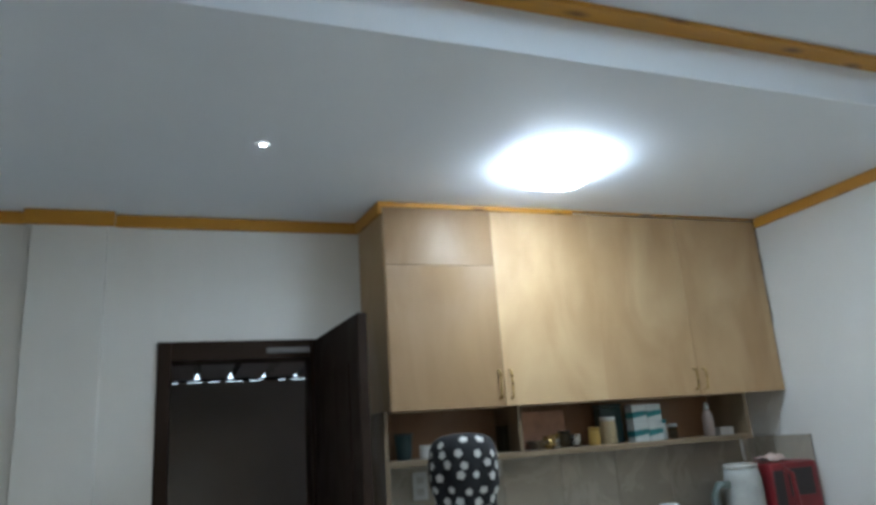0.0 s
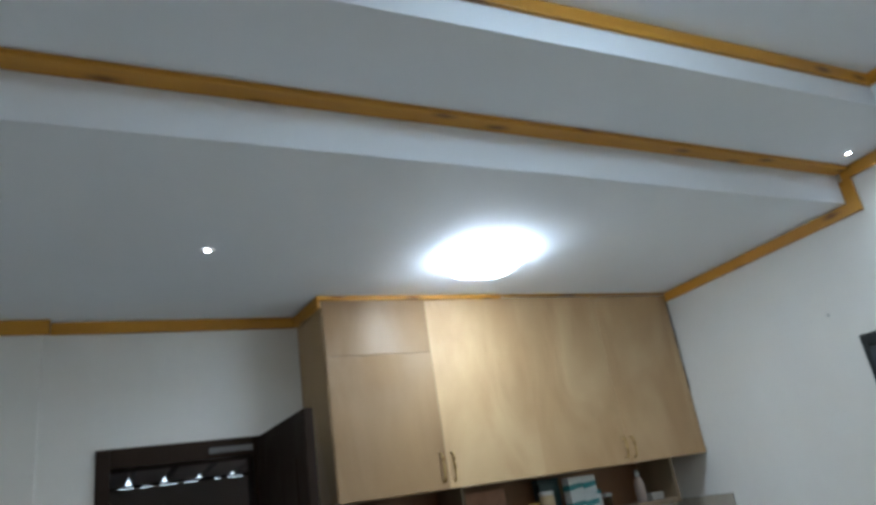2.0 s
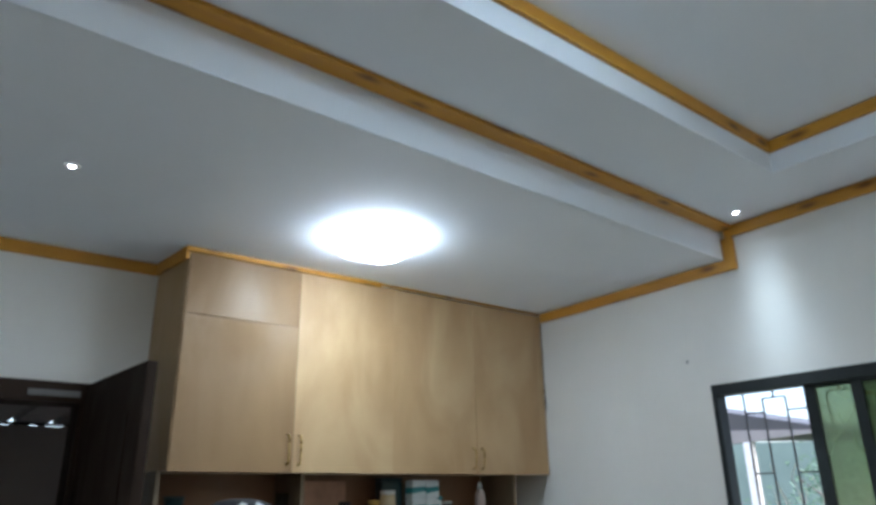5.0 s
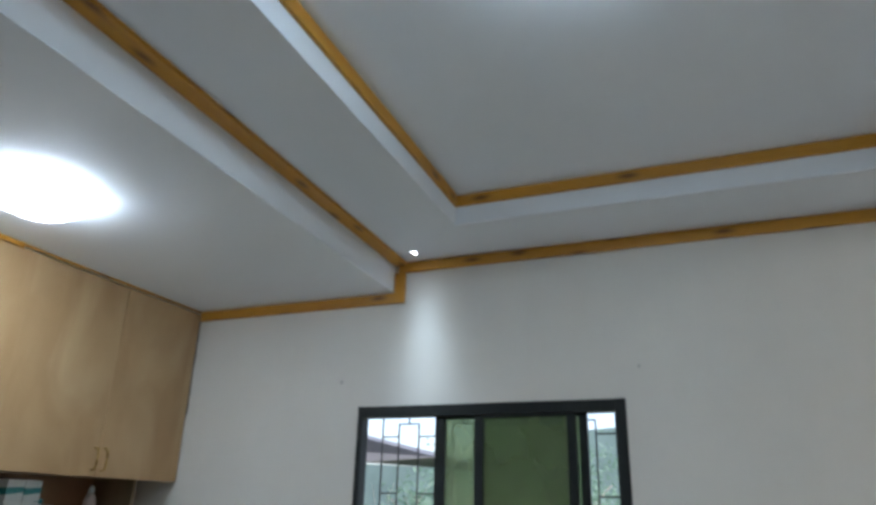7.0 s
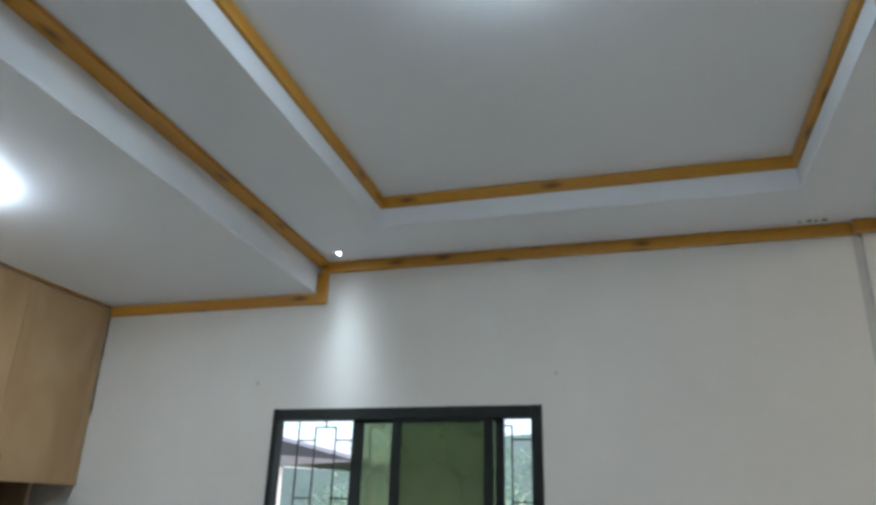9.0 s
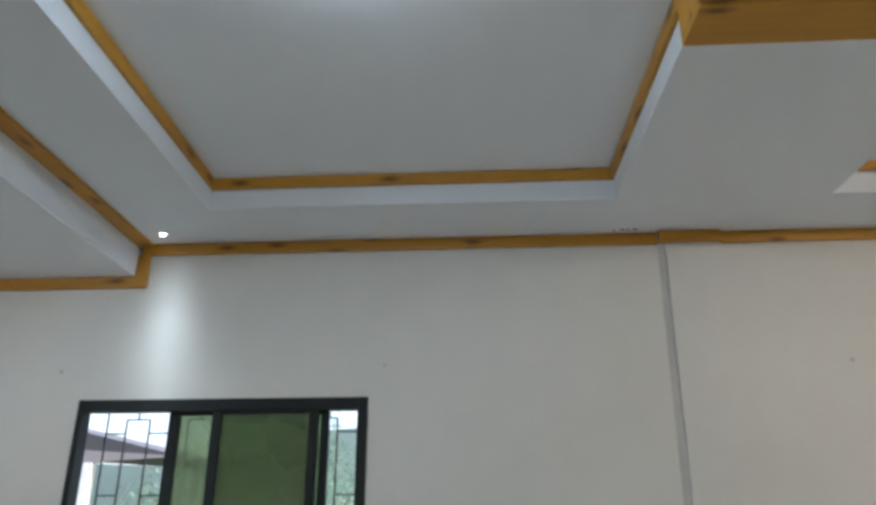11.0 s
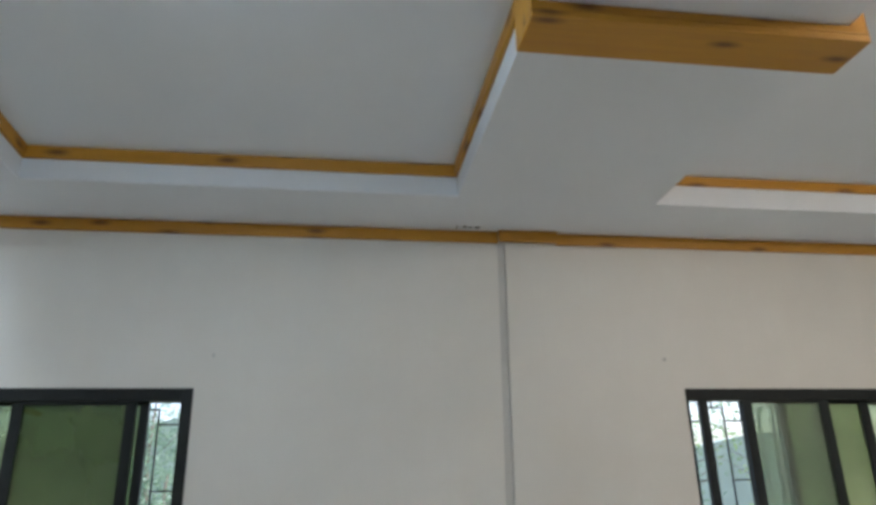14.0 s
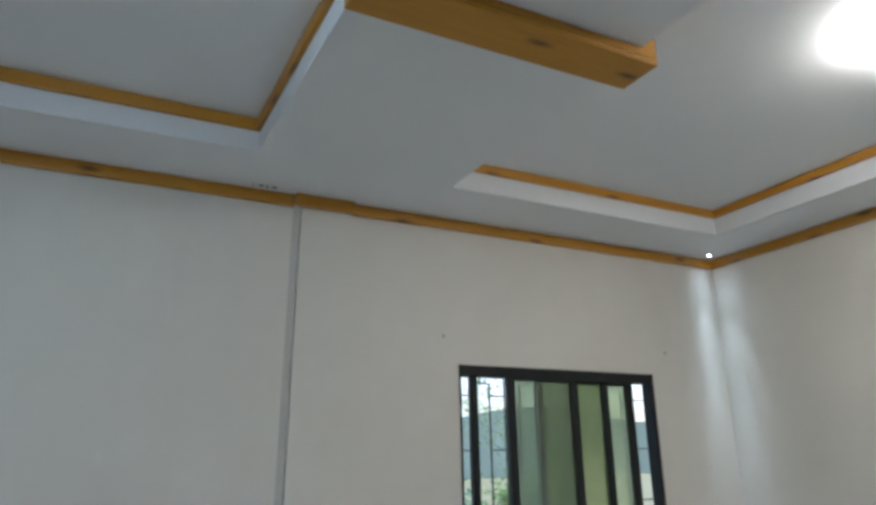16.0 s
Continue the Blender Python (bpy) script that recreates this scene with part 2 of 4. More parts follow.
WHITE_PLASTIC = plain("white_plastic", (0.72, 0.73, 0.72), 0.4, 0.0, 0.08)
FLOOR = plain("pale_floor_tile", (0.74, 0.725, 0.69), 0.3, 0.0, 0.12, 3.0)
# red is taken down for the shade the jug stands in
RED = plain("shaded_red_plastic", (0.2, 0.016, 0.02), 0.35, 0.0, 0.15)
DARK = plain("dark_plastic", (0.03, 0.025, 0.025), 0.45)
CREAM = plain("cream_plastic", (0.62, 0.5, 0.3), 0.4)
YELLOW = plain("yellow_plastic", (0.6, 0.4, 0.1), 0.4)
TEAL = plain("teal_card", (0.04, 0.27, 0.29), 0.5)
CARD = plain("white_card", (0.66, 0.72, 0.72), 0.5, 0.0, 0.08)
NAVY = plain("dark_teal_tin", (0.014, 0.045, 0.05), 0.4)
STEEL = plain("stainless_steel", (0.5, 0.47, 0.42), 0.25, 1.0, 0.1)
CLEAR = tinted_glass("smoked_jar", (0.55, 0.6, 0.55), 0.8)
CLOTH_BLACK = plain("black_cotton", (0.012, 0.012, 0.014), 0.85, 0.0, 0.2, 40.0, 0.3)
CLOTH_WHITE = plain("white_cotton_print", (0.6, 0.6, 0.57), 0.85, 0.0, 0.06, 40.0, 0.2)
PLUG = plain("grey_plug", (0.62, 0.61, 0.58), 0.6)
SHED_ROOF = plain("grey_metal_roofing", (0.1, 0.1, 0.105), 0.6)
NEIGHBOUR = plain("weathered_boards", (0.24, 0.232, 0.228), 0.8, 0.0, 0.1, 2.0)
ROOF_GREY = plain("grey_roof_sheet", (0.06, 0.06, 0.062), 0.6, 0.0, 0.12, 2.0)
GRASS = plain("grass_ground", (0.085, 0.1, 0.05), 0.95, 0.0, 0.25, 1.5, 0.5)
BARK = plain("bark", (0.15, 0.135, 0.115), 0.9, 0.0, 0.25, 8.0, 0.5)
PALE_BARK = plain("pale_dry_bark", (0.5, 0.47, 0.41), 0.9, 0.0, 0.2, 12.0, 0.3)
# the blue-green leaves are pale and even: haze put into their colour
LEAVES = [leaf_material("leaf_deep", (0.05, 0.11, 0.04), (0.11, 0.2, 0.07)),
          leaf_material("leaf_mid", (0.08, 0.17, 0.05), (0.17, 0.28, 0.09)),
          leaf_material("leaf_blue_green", (0.115, 0.2, 0.15), (0.16, 0.26, 0.19))]


# ---- mesh helpers ----
def cuboid(bm, x0, x1, y0, y1, z0, z1, bevel=0.0):
    made = bmesh.ops.create_cube(bm, size=1.0)["verts"]
    for v in made:
        v.co = Vector(((x0 + x1) / 2 + v.co.x * (x1 - x0), (y0 + y1) / 2 + v.co.y * (y1 - y0), (z0 + z1) / 2 + v.co.z * (z1 - z0)))
    if bevel:
        edges = {e for v in made for e in v.link_edges}
        bmesh.ops.bevel(bm, geom=list(edges), offset=bevel, segments=2, affect="EDGES", profile=0.6)
    return bm


def boxes(*rows, bevel=0.0):
    bm = bmesh.new()
    for r in rows:
        cuboid(bm, *r, bevel=bevel)
    return bm


def prism(points, axis, a, b):
    """A closed outline in the plane across the axis, drawn out from a to b."""
    bm = bmesh.new()
    put = {"x": lambda p, q: (q, p[0], p[1]), "y": lambda p, q: (p[0], q, p[1]), "z": lambda p, q: (p[0], p[1], q)}[axis]
    lo = [bm.verts.new(put(p, a)) for p in points]
    hi = [bm.verts.new(put(p, b)) for p in points]
    n = len(points)
    bm.faces.new(lo)
    bm.faces.new(hi)
    for i in range(n):
        bm.faces.new((lo[i], lo[(i + 1) % n], hi[(i + 1) % n], hi[i]))
    bmesh.ops.recalc_face_normals(bm, faces=bm.faces)
    return bm


def lathe(profile, steps=28, at=(0, 0, 0), squash=(1, 1)):
    """A profile of (radius, height) turned about z."""
    bm = bmesh.new()
    rings = []
    for r, z in profile:
        rings.append([bm.verts.new((at[0] + r * squash[0] * math.cos(2 * math.pi * i / steps), at[1] + r * squash[1] * math.sin(2 * math.pi * i / steps), at[2] + z)) for i in range(steps)])
    for a, b in zip(rings, rings[1:]):
        for i in range(steps):
            bm.faces.new((a[i], a[(i + 1) % steps], b[(i + 1) % steps], b[i]))
    bm.faces.new(rings[0][::-1])
    bm.faces.new(rings[-1])
    bmesh.ops.recalc_face_normals(bm, faces=bm.faces)
    return bm


def tube(path, radius, sides=8):
    bm = bmesh.new()
    pts = [Vector(p) for p in path]
    rings = []
    for i, p in enumerate(pts):
        d = (pts[min(i + 1, len(pts) - 1)] - pts[max(i - 1, 0)]).normalized()
        u = d.cross(Vector((0.31, 0.27, 0.91))).normalized()
        w = d.cross(u)
        r = radius[i] if isinstance(radius, (list, tuple)) else radius
        rings.append([bm.verts.new(p + r * (math.cos(2 * math.pi * k / sides) * u + math.sin(2 * math.pi * k / sides) * w)) for k in range(sides)])
    for a, b in zip(rings, rings[1:]):
        for k in range(sides):
            bm.faces.new((a[k], a[(k + 1) % sides], b[(k + 1) % sides], b[k]))
    bm.faces.new(rings[0][::-1])
    bm.faces.new(rings[-1])
    bmesh.ops.recalc_face_normals(bm, faces=bm.faces)
    return bm


def mesh_of(name, bm, mat, smooth=False):
    me = bpy.data.meshes.new(name)
    if smooth:
        for f in bm.faces:
            f.smooth = len(f.verts) == 4
    bm.to_mesh(me)
    bm.free()
    me.materials.append(mat)
    return me


def part(name, bm, mat, parent=None, label="", smooth=False, at=None):
    ob = new(name, mesh_of(name, bm, mat, smooth))
    if at is not None:
        ob.matrix_basis = at if isinstance(at, Matrix) else Matrix.Translation(at)
    if parent is not None:
        ob.parent = parent
    if label:
        ob["label"] = label
    return ob


def thing(name, at, label, category, group=""):
    ob = new(name)
    ob.empty_display_size = 0.05
    ob.matrix_basis = at if isinstance(at, Matrix) else Matrix.Translation(at)
    return tagged(ob, label, category, group)


def setting(name, bm, mat, label, category="", smooth=False):
    return tagged(part(name, bm, mat, smooth=smooth), label, category, "", "structure")


# ---- large structure ----
setting("floor", boxes((X_WEST - 0.15, 0.15, Y_SOUTH - 0.15, Y_NORTH + 0.15, -0.1, 0.0)), FLOOR, "pale glazed floor of the room", "floor")

D_X0, D_X1, D_TOP = -2.922, -2.246, 2.08   # door opening in the north wall
setting("wall_north", boxes((X_WEST - 0.15, D_X0, Y_NORTH, Y_NORTH + 0.15, 0, Z_ROOF), (D_X1, 0.15, Y_NORTH, Y_NORTH + 0.15, 0, Z_ROOF),
                            (D_X0, D_X1, Y_NORTH, Y_NORTH + 0.15, D_TOP, Z_ROOF)), WALL, "white painted plaster wall round the bathroom door", "wall")
W1, W2 = (0.0, 1.225), (-3.217, -2.042)
REB = 0.08     # the outer leaf steps back round each window
east = [(0, 0.15, Y_SOUTH - 0.15, Y_NORTH, 0, WIN_SILL), (0, 0.15, Y_SOUTH - 0.15, Y_NORTH, WIN_TOP, Z_ROOF),
        (0, 0.06, W1[1], Y_NORTH, WIN_SILL, WIN_TOP), (0, 0.06, W2[1], W1[0], WIN_SILL, WIN_TOP), (0, 0.06, Y_SOUTH - 0.15, W2[0], WIN_SILL, WIN_TOP),
        (0.06, 0.15, W1[1] + REB, Y_NORTH, WIN_SILL, WIN_TOP), (0.06, 0.15, W2[1] + REB, W1[0] - REB, WIN_SILL, WIN_TOP),
        (0.06, 0.15, Y_SOUTH - 0.15, W2[0] - REB, WIN_SILL, WIN_TOP)]
setting("wall_east", boxes(*east), WALL, "white painted block wall with two windows", "wall")
setting("wall_south", boxes((X_WEST - 0.15, 0.0, Y_SOUTH - 0.15, Y_SOUTH, 0, Z_ROOF)), WALL, "plain white painted wall", "wall")
setting("wall_west", boxes((X_WEST - 0.15, X_WEST, Y_SOUTH, Y_NORTH, 0, Z_ROOF)), WALL, "plain white painted wall", "wall")

setting("column_east", prism([(-1.499, 0), (-1.231, 0), (-1.28, Z_MAIN), (-1.499, Z_MAIN)], "x", -0.011, 0.0), WALL, "white plastered column standing proud of the wall", "column")
# flat grey strip: the shade on the column's north side, put in as colour
setting("joint_strip", prism([(-1.2308, 0), (-1.196, 0), (-1.246, Z_MAIN - 0.06), (-1.2788, Z_MAIN - 0.06)], "x", -0.0016, 0.0), plain("column_shade_grey", (0.57, 0.565, 0.54), 0.85, 0.0, 0.05, 14.0, 0.0), "flat grey strip standing for the column's shaded side", "joint")
setting("column_north", boxes((-3.406, -3.13, Y_NORTH - 0.04, Y_NORTH, 0, Z_KITCHEN), bevel=0.0025), WALL, "white plastered column beside the door", "column")


def beam_y(x):
    """The edge of the lowered kitchen ceiling, which is not quite square to the wall."""
    return 1.064 + BEAM_SKEW * x


BEAM_SKEW = 0.031
setting("ceiling_kitchen", prism([(X_WEST, beam_y(X_WEST)), (0, beam_y(0)), (0, Y_NORTH), (X_WEST, Y_NORTH)], "z", Z_KITCHEN, Z_ROOF), CEILING,
        "lowered white kitchen ceiling", "ceiling")
ring = [(T_X1, 0, Y_SOUTH, 0.70, Z_MAIN, Z_ROOF), (X_WEST, T_X0, Y_SOUTH, 0.70, Z_MAIN, Z_ROOF),
        (T_X0, T_X1, T2_Y1, T1_Y0, Z_MAIN, Z_ROOF), (T_X0, T_X1, Y_SOUTH, T2_Y0, Z_MAIN, Z_ROOF),
        (T_X0, T_X1, T1_Y0, T1_Y1, Z_TRAY, Z_ROOF), (T_X0, T_X1, T2_Y0, T2_Y1, Z_TRAY, Z_ROOF)]
bm = boxes(*ring)
for outline in ([(X_WEST, 0.70), (0, 0.70), (0, beam_y(0)), (X_WEST, beam_y(X_WEST))], [(T_X0, T1_Y1W), (T_X1, T1_Y1), (T_X1, 0.70), (T_X0, 0.70)]):
    edge = prism(outline, "z", Z_MAIN, Z_ROOF)
    me = bpy.data.meshes.new("edge")
    edge.to_mesh(me)
    edge.free()
    bm.from_mesh(me)
    bpy.data.meshes.remove(me)
setting("ceiling", bm, CEILING, "white painted ceiling with two recessed trays", "ceiling")
setting("roof", boxes((X_WEST - 0.15, 0.15, Y_SOUTH - 0.15, Y_NORTH + 0.15, Z_ROOF, Z_ROOF + 0.1)), SHED_ROOF, "plain roof slab over the room", "roof")


# ---- pine trim ----
def board(a, b, up, out, drop=0.058, thick=0.016, label="orange varnished pine trim with dark knots"):
    """A trim board from a to b (its top inner edge), hanging down by drop, thick towards out."""
    a, b, up, out = Vector(a), Vector(b), Vector(up), Vector(out)
    x = (b - a).normalized()
    z = up.normalized()
    y = z.cross(x).normalized()
    if y.dot(out) < 0:
        y = -y
    m = Matrix((x, y, z)).transposed().to_4x4()
    m.translation = a
    n = (b - a).length
    bm = boxes((0, n, 0.0, thick, -drop, 0.0), bevel=0.003)
    if Matrix((x, y, z)).determinant() < 0:
        bmesh.ops.reverse_faces(bm, faces=bm.faces)
    return tagged(part("trim", bm, PINE, at=m), label, "trim", "ceiling trim", "structure")


UP = (0, 0, 1)
TB = 0.053
BY = beam_y(0)
zk, zm, zt = Z_KITCHEN - 0.001, Z_MAIN - 0.001, Z_TRAY - 0.001
# along the east wall
board((0, 2.235, zk), (0, BY - 0.055, zk), UP, (-1, 0, 0), TB)
board((0, BY - 0.002, zm - TB - 0.0005), (0, BY - 0.002, zk - TB), (0, 1, 0), (-1, 0, 0), 0.055, 0.018)
board((0, BY - 0.02, zm), (0, -1.247, zm), UP, (-1, 0, 0), TB)
board((-0.022, -1.247, zm), (-0.022, -1.515, zm), UP, (-1, 0, 0), TB, 0.018)
board((-0.001, -1.516, zm), (0, Y_SOUTH, zm), UP, (-1, 0, 0), TB)
# south wall
board((-0.018, Y_SOUTH, zm), (X_WEST, Y_SOUTH, zm), UP, (0, 1, 0), TB)
# face of the lowered ceiling
board((-0.017, beam_y(0) - 0.001, zm), (X_WEST, beam_y(X_WEST) - 0.001, zm), UP, (0, -1, 0), 0.018, 0.064)
# north wall
board((-2.07, Y_NORTH, zk), (-3.103, Y_NORTH, zk), UP, (0, -1, 0), TB)
board((-3.102, Y_NORTH - 0.04, zk), (-3.434, Y_NORTH - 0.04, zk), UP, (0, -1, 0), 0.062, 0.018)
board((-3.435, Y_NORTH, zk), (X_WEST, Y_NORTH, zk), UP, (0, -1, 0), TB)
# trays
for y0, y1, y1w, drop in ((T1_Y0, T1_Y1, T1_Y1W, 0.048), (T2_Y0, T2_Y1, T2_Y1, 0.04)):
    board((T_X1, y1, zt), (T_X1, y0, zt), UP, (-1, 0, 0), drop)
    board((T_X0, y0, zt), (T_X0, y1w, zt), UP, (1, 0, 0), drop)
    board((T_X1 - 0.017, y1, zt), (T_X0 + 0.017, y1w, zt), UP, (0, -1, 0), drop)
    board((T_X1 - 0.017, y0, zt), (T_X0 + 0.017, y0, zt), UP, (0, 1, 0), drop)

# the pine cladding that wraps the strip between the trays
B_X0, B_X1, B_Z = -1.52, -1.374, 2.73
false_beam = thing("false_beam", (0, 0, 0), "orange knotty pine box beam wrapped across the ceiling strip", "beam")
length = T1_Y0 - T2_Y1 + 0.074


def plank(name, p, x, y, size):
    """A pine plank with its grain along x, at p."""
    x, y = Vector(x), Vector(y)
    z = x.cross(y)
    m = Matrix((x, y, z)).transposed().to_4x4()
    m.translation = p
    return part(name, boxes((0, size[0], 0, size[1], 0, size[2]), bevel=0.003), PINE, false_beam, at=m)


plank("underside_board", (B_X0, T1_Y0 + 0.022, B_Z), (0, -1, 0), (1, 0, 0), (length, B_X1 - B_X0, 0.02))
plank("side_board", (B_X0, T1_Y0 + 0.022, B_Z + 0.021), (0, -1, 0), (1, 0, 0), (length, 0.02, Z_MAIN - B_Z - 0.022))
plank("side_board", (B_X1 - 0.02, T1_Y0 + 0.022, B_Z + 0.021), (0, -1, 0), (1, 0, 0), (length, 0.02, Z_MAIN - B_Z - 0.022))
plank("end_board", (B_X0, T1_Y0 + 0.001, B_Z + 0.021), (0, 0, 1), (1, 0, 0), (Z_TRAY - 0.025 - B_Z, B_X1 - B_X0, 0.0205))
plank("end_board", (B_X0, T2_Y1 - 0.0515, B_Z + 0.021), (0, 0, 1), (1, 0, 0), (Z_TRAY - 0.025 - B_Z, B_X1 - B_X0, 0.05))


# ---- lamps ----
def rounded_square(half, corner, n=6):
    pts = []
    for cx, cy, a0 in ((1, 1, 0), (-1, 1, 90), (-1, -1, 180), (1, -1, 270)):
        for k in range(n + 1):
            a = radians(a0 + 90 * k / n)
            pts.append((cx * (half - corner) + corner * math.cos(a), cy * (half - corner) + corner * math.sin(a)))
    return pts


def ceiling_lamp(x, y, z, glow, half=0.152):
    lamp = thing("ceiling_lamp", (x, y, z), "glowing white square LED ceiling lamp with rounded corners", "ceiling lamp", "square ceiling lamps")
    part("base_plate", prism(rounded_square(half * 0.9, 0.06), "z", -0.003, -0.0008), WHITE_PLASTIC, lamp)
    bm = bmesh.new()
    rings = []
    for s, dz in ((0.975, -0.0035), (1.0, -0.02), (0.97, -0.042), (0.88, -0.055), (0.6, -0.063), (0.2, -0.065)):
        rings.append([bm.verts.new((px, py, dz)) for px, py in rounded_square(half * s, 0.095 * s)])
    for a, b in zip(rings, rings[1:]):
        for i in range(len(a)):
            bm.faces.new((a[i], a[(i + 1) % len(a)], b[(i + 1) % len(a)], b[i]))
    bm.faces.new(rings[0][::-1])
    bm.faces.new(rings[-1])
    bmesh.ops.recalc_face_normals(bm, faces=bm.faces)
    part("diffuser", bm, glow, lamp, "blown-out white acrylic diffuser", True)
    return lamp


ceiling_lamp(-1.448, 1.724, Z_KITCHEN, LAMP)
ceiling_lamp(-1.745, -0.18, Z_TRAY, LAMP_COOL)
ceiling_lamp(-1.87, -2.63, Z_TRAY, LAMP_WARM)


def downlight(x, y, z):
    d = thing("downlight", (x, y, z), "small round recessed LED downlight, lit", "downlight", "recessed downlights")
    part("rim", lathe([(0.0115, -0.002), (0.025, -0.002), (0.025, -0.0035), (0.021, -0.005), (0.0115, -0.0035)]), WHITE_PLASTIC, d, smooth=True)
    part("lens", lathe([(0.0112, -0.0015), (0.0112, -0.003), (0.0085, -0.004)]), BULB, d, "glowing lens")
    return d


spots = [(-2.572, 1.722, Z_KITCHEN), (-0.129, 0.909, Z_MAIN), (-0.086, -3.674, Z_MAIN)]
first = downlight(*spots[0])
for p in spots[1:]:
    copy_thing(first, pose(*p))
for i, p in enumerate(spots):
    # hot core, beam and spill of one lens; the lamp in the far corner has a narrower reflector
    for watts, angle in ((16.0, 20), (5.0, 38), (0.45, 78), (0.12, 130)) if i == 2 else ((6.0, 24), (4.0, 36), (3.4, 54), (0.9, 80), (0.12, 130)):
        s = new("downlight_beam", bpy.data.lights.new("downlight_beam", "SPOT"))
        s.data.energy, s.data.spot_size, s.data.spot_blend, s.data.shadow_soft_size = watts, radians(angle), 1.0, 0.015
        s.data.color = (0.74, 0.92, 1.0)
        s.location = (p[0], p[1], p[2] - 0.012)
        s.rotation_euler.x = radians(-2.5) if i == 1 else 0.0    # this fitting sits a little askew


# ---- windows ----
def window_unit(name, y0, y1, label, south=0.042, north=0.042):
    w = tagged(new(name), label, "window", "windows of the east wall", "structure")
    w.location = (0.0, 0.0, 0.0)
    part("window_frame", boxes((-0.006, 0.0615, y0 + 0.001, y0 + south, WIN_SILL, WIN_TOP), (-0.006, 0.0615, y1 - north, y1 - 0.001, WIN_SILL, WIN_TOP),
                               (-0.0055, 0.0615, y0 + south, y1 - north, WIN_TOP - 0.05, WIN_TOP - 0.001), (-0.0055, 0.0615, y0 + south, y1 - north, WIN_SILL, WIN_SILL + 0.05), bevel=0.003), FRAME_BLACK, w)
    return w


def sash(w, y0, y1, x, stile=0.038, glass=GREEN_GLASS, stile1=None):
    z0, z1 = WIN_SILL + 0.0505, WIN_TOP - 0.0505
    e = stile1 or stile
    s = part("sash", boxes((x - 0.012, x + 0.012, y0, y0 + stile, z0, z1), (x - 0.012, x + 0.012, y1 - e, y1, z0, z1),
                           (x - 0.0115, x + 0.0115, y0 + stile, y1 - e, z1 - 0.012, z1), (x - 0.0115, x + 0.0115, y0 + stile, y1 - e, z0, z0 + 0.05), bevel=0.002), FRAME_BLACK, w)
    g = part("pane", boxes((x - 0.003, x + 0.003, y0 + stile - 0.004, y1 - e + 0.004, z0 + 0.046, z1 - 0.008)), glass, s)
    g.visible_shadow = False
    return s


def grille(y0, y1, x, label, first_centre):
    """Iron window bars: uprights with short rungs and offset boxes, as a burglar grille."""
    g = thing("window_grille", (x, 0, 0), label, "window grille", "iron window grilles")
    r = 0.0032
    z0, z1 = WIN_SILL, WIN_TOP
    pitch, half = 0.273, 0.051
    rows = [z1 - 0.125, z1 - 0.377, z1 - 0.63, z1 - 0.88]
    crown_z = rows[0] + 0.058

    def bar(name, a0, a1, b0, b1):
        part(name, boxes((-r, r, a0, a1, b0, b1)), IRON, g)

    for zz in (z0 + 0.02, z1 - 0.008):
        bar("rail", y0, y1, zz - r, zz + r)
    c = first_centre
    while c + pitch / 2 > y0:
        for q in (c - half, c + half):
            if y0 < q < y1:
                bar("upright", q - r, q + r, z0 + 0.02, crown_z)
        if y0 < c < y1:
            bar("upright", c - r, c + r, crown_z, z1 - 0.008)
        a, b = max(y0, c - half), min(y1, c + half)
        if b > a:
            bar("rung", a, b, crown_z - r, crown_z + r)
        for q0, q1 in ((c + half, c + pitch / 2), (c - pitch / 2, c - half)):
            a, b = max(y0, q0), min(y1, q1)
            if b > a:
                for z in rows:
                    if z > z0 + 0.05:
                        bar("rung", a, b, z - r, z + r)
        if y0 < c - pitch / 2 < y1:
            bar("upright", c - pitch / 2 - r, c - pitch / 2 + r, z0 + 0.02, z1 - 0.008)
        if c == first_centre and c + pitch / 2 < y1:
            bar("upright", c + pitch / 2 - r, c + pitch / 2 + r, z0 + 0.02, z1 - 0.008)
        c -= pitch
    return g


w1 = window_unit("window_1", *W1, "black aluminium sliding window with green tinted panes pushed to the middle", 0.042, 0.026)
sash(w1, 0.165, 0.841, 0.042, 0.034, stile1=0.045)
sash(w1, 0.207, 0.65, 0.016, 0.038, stile1=0.04)
grille(W1[0] - REB, W1[1] + REB, 0.128, "black iron grille outside the green sliding window", 1.018)
w2 = window_unit("window_2", *W2, "black aluminium sliding window with overlapping green tinted panes", 0.024, 0.01)
sash(w2, -2.712, -2.3, 0.008, 0.042, MID_GLASS)
sash(w2, -2.925, -2.478, 0.0325, 0.043, PALE_GLASS, 0.034)
sash(w2, -3.108, -2.68, 0.057, 0.046, PALE_GLASS, 0.02)
part("post", boxes((0.006, 0.036, -2.143, -2.108, WIN_SILL + 0.05, WIN_TOP - 0.05), bevel=0.002), FRAME_BLACK, w2)
grille(W2[0] - REB, W2[1] + REB, 0.128, "black iron grille outside the narrow sliding window", -2.227)

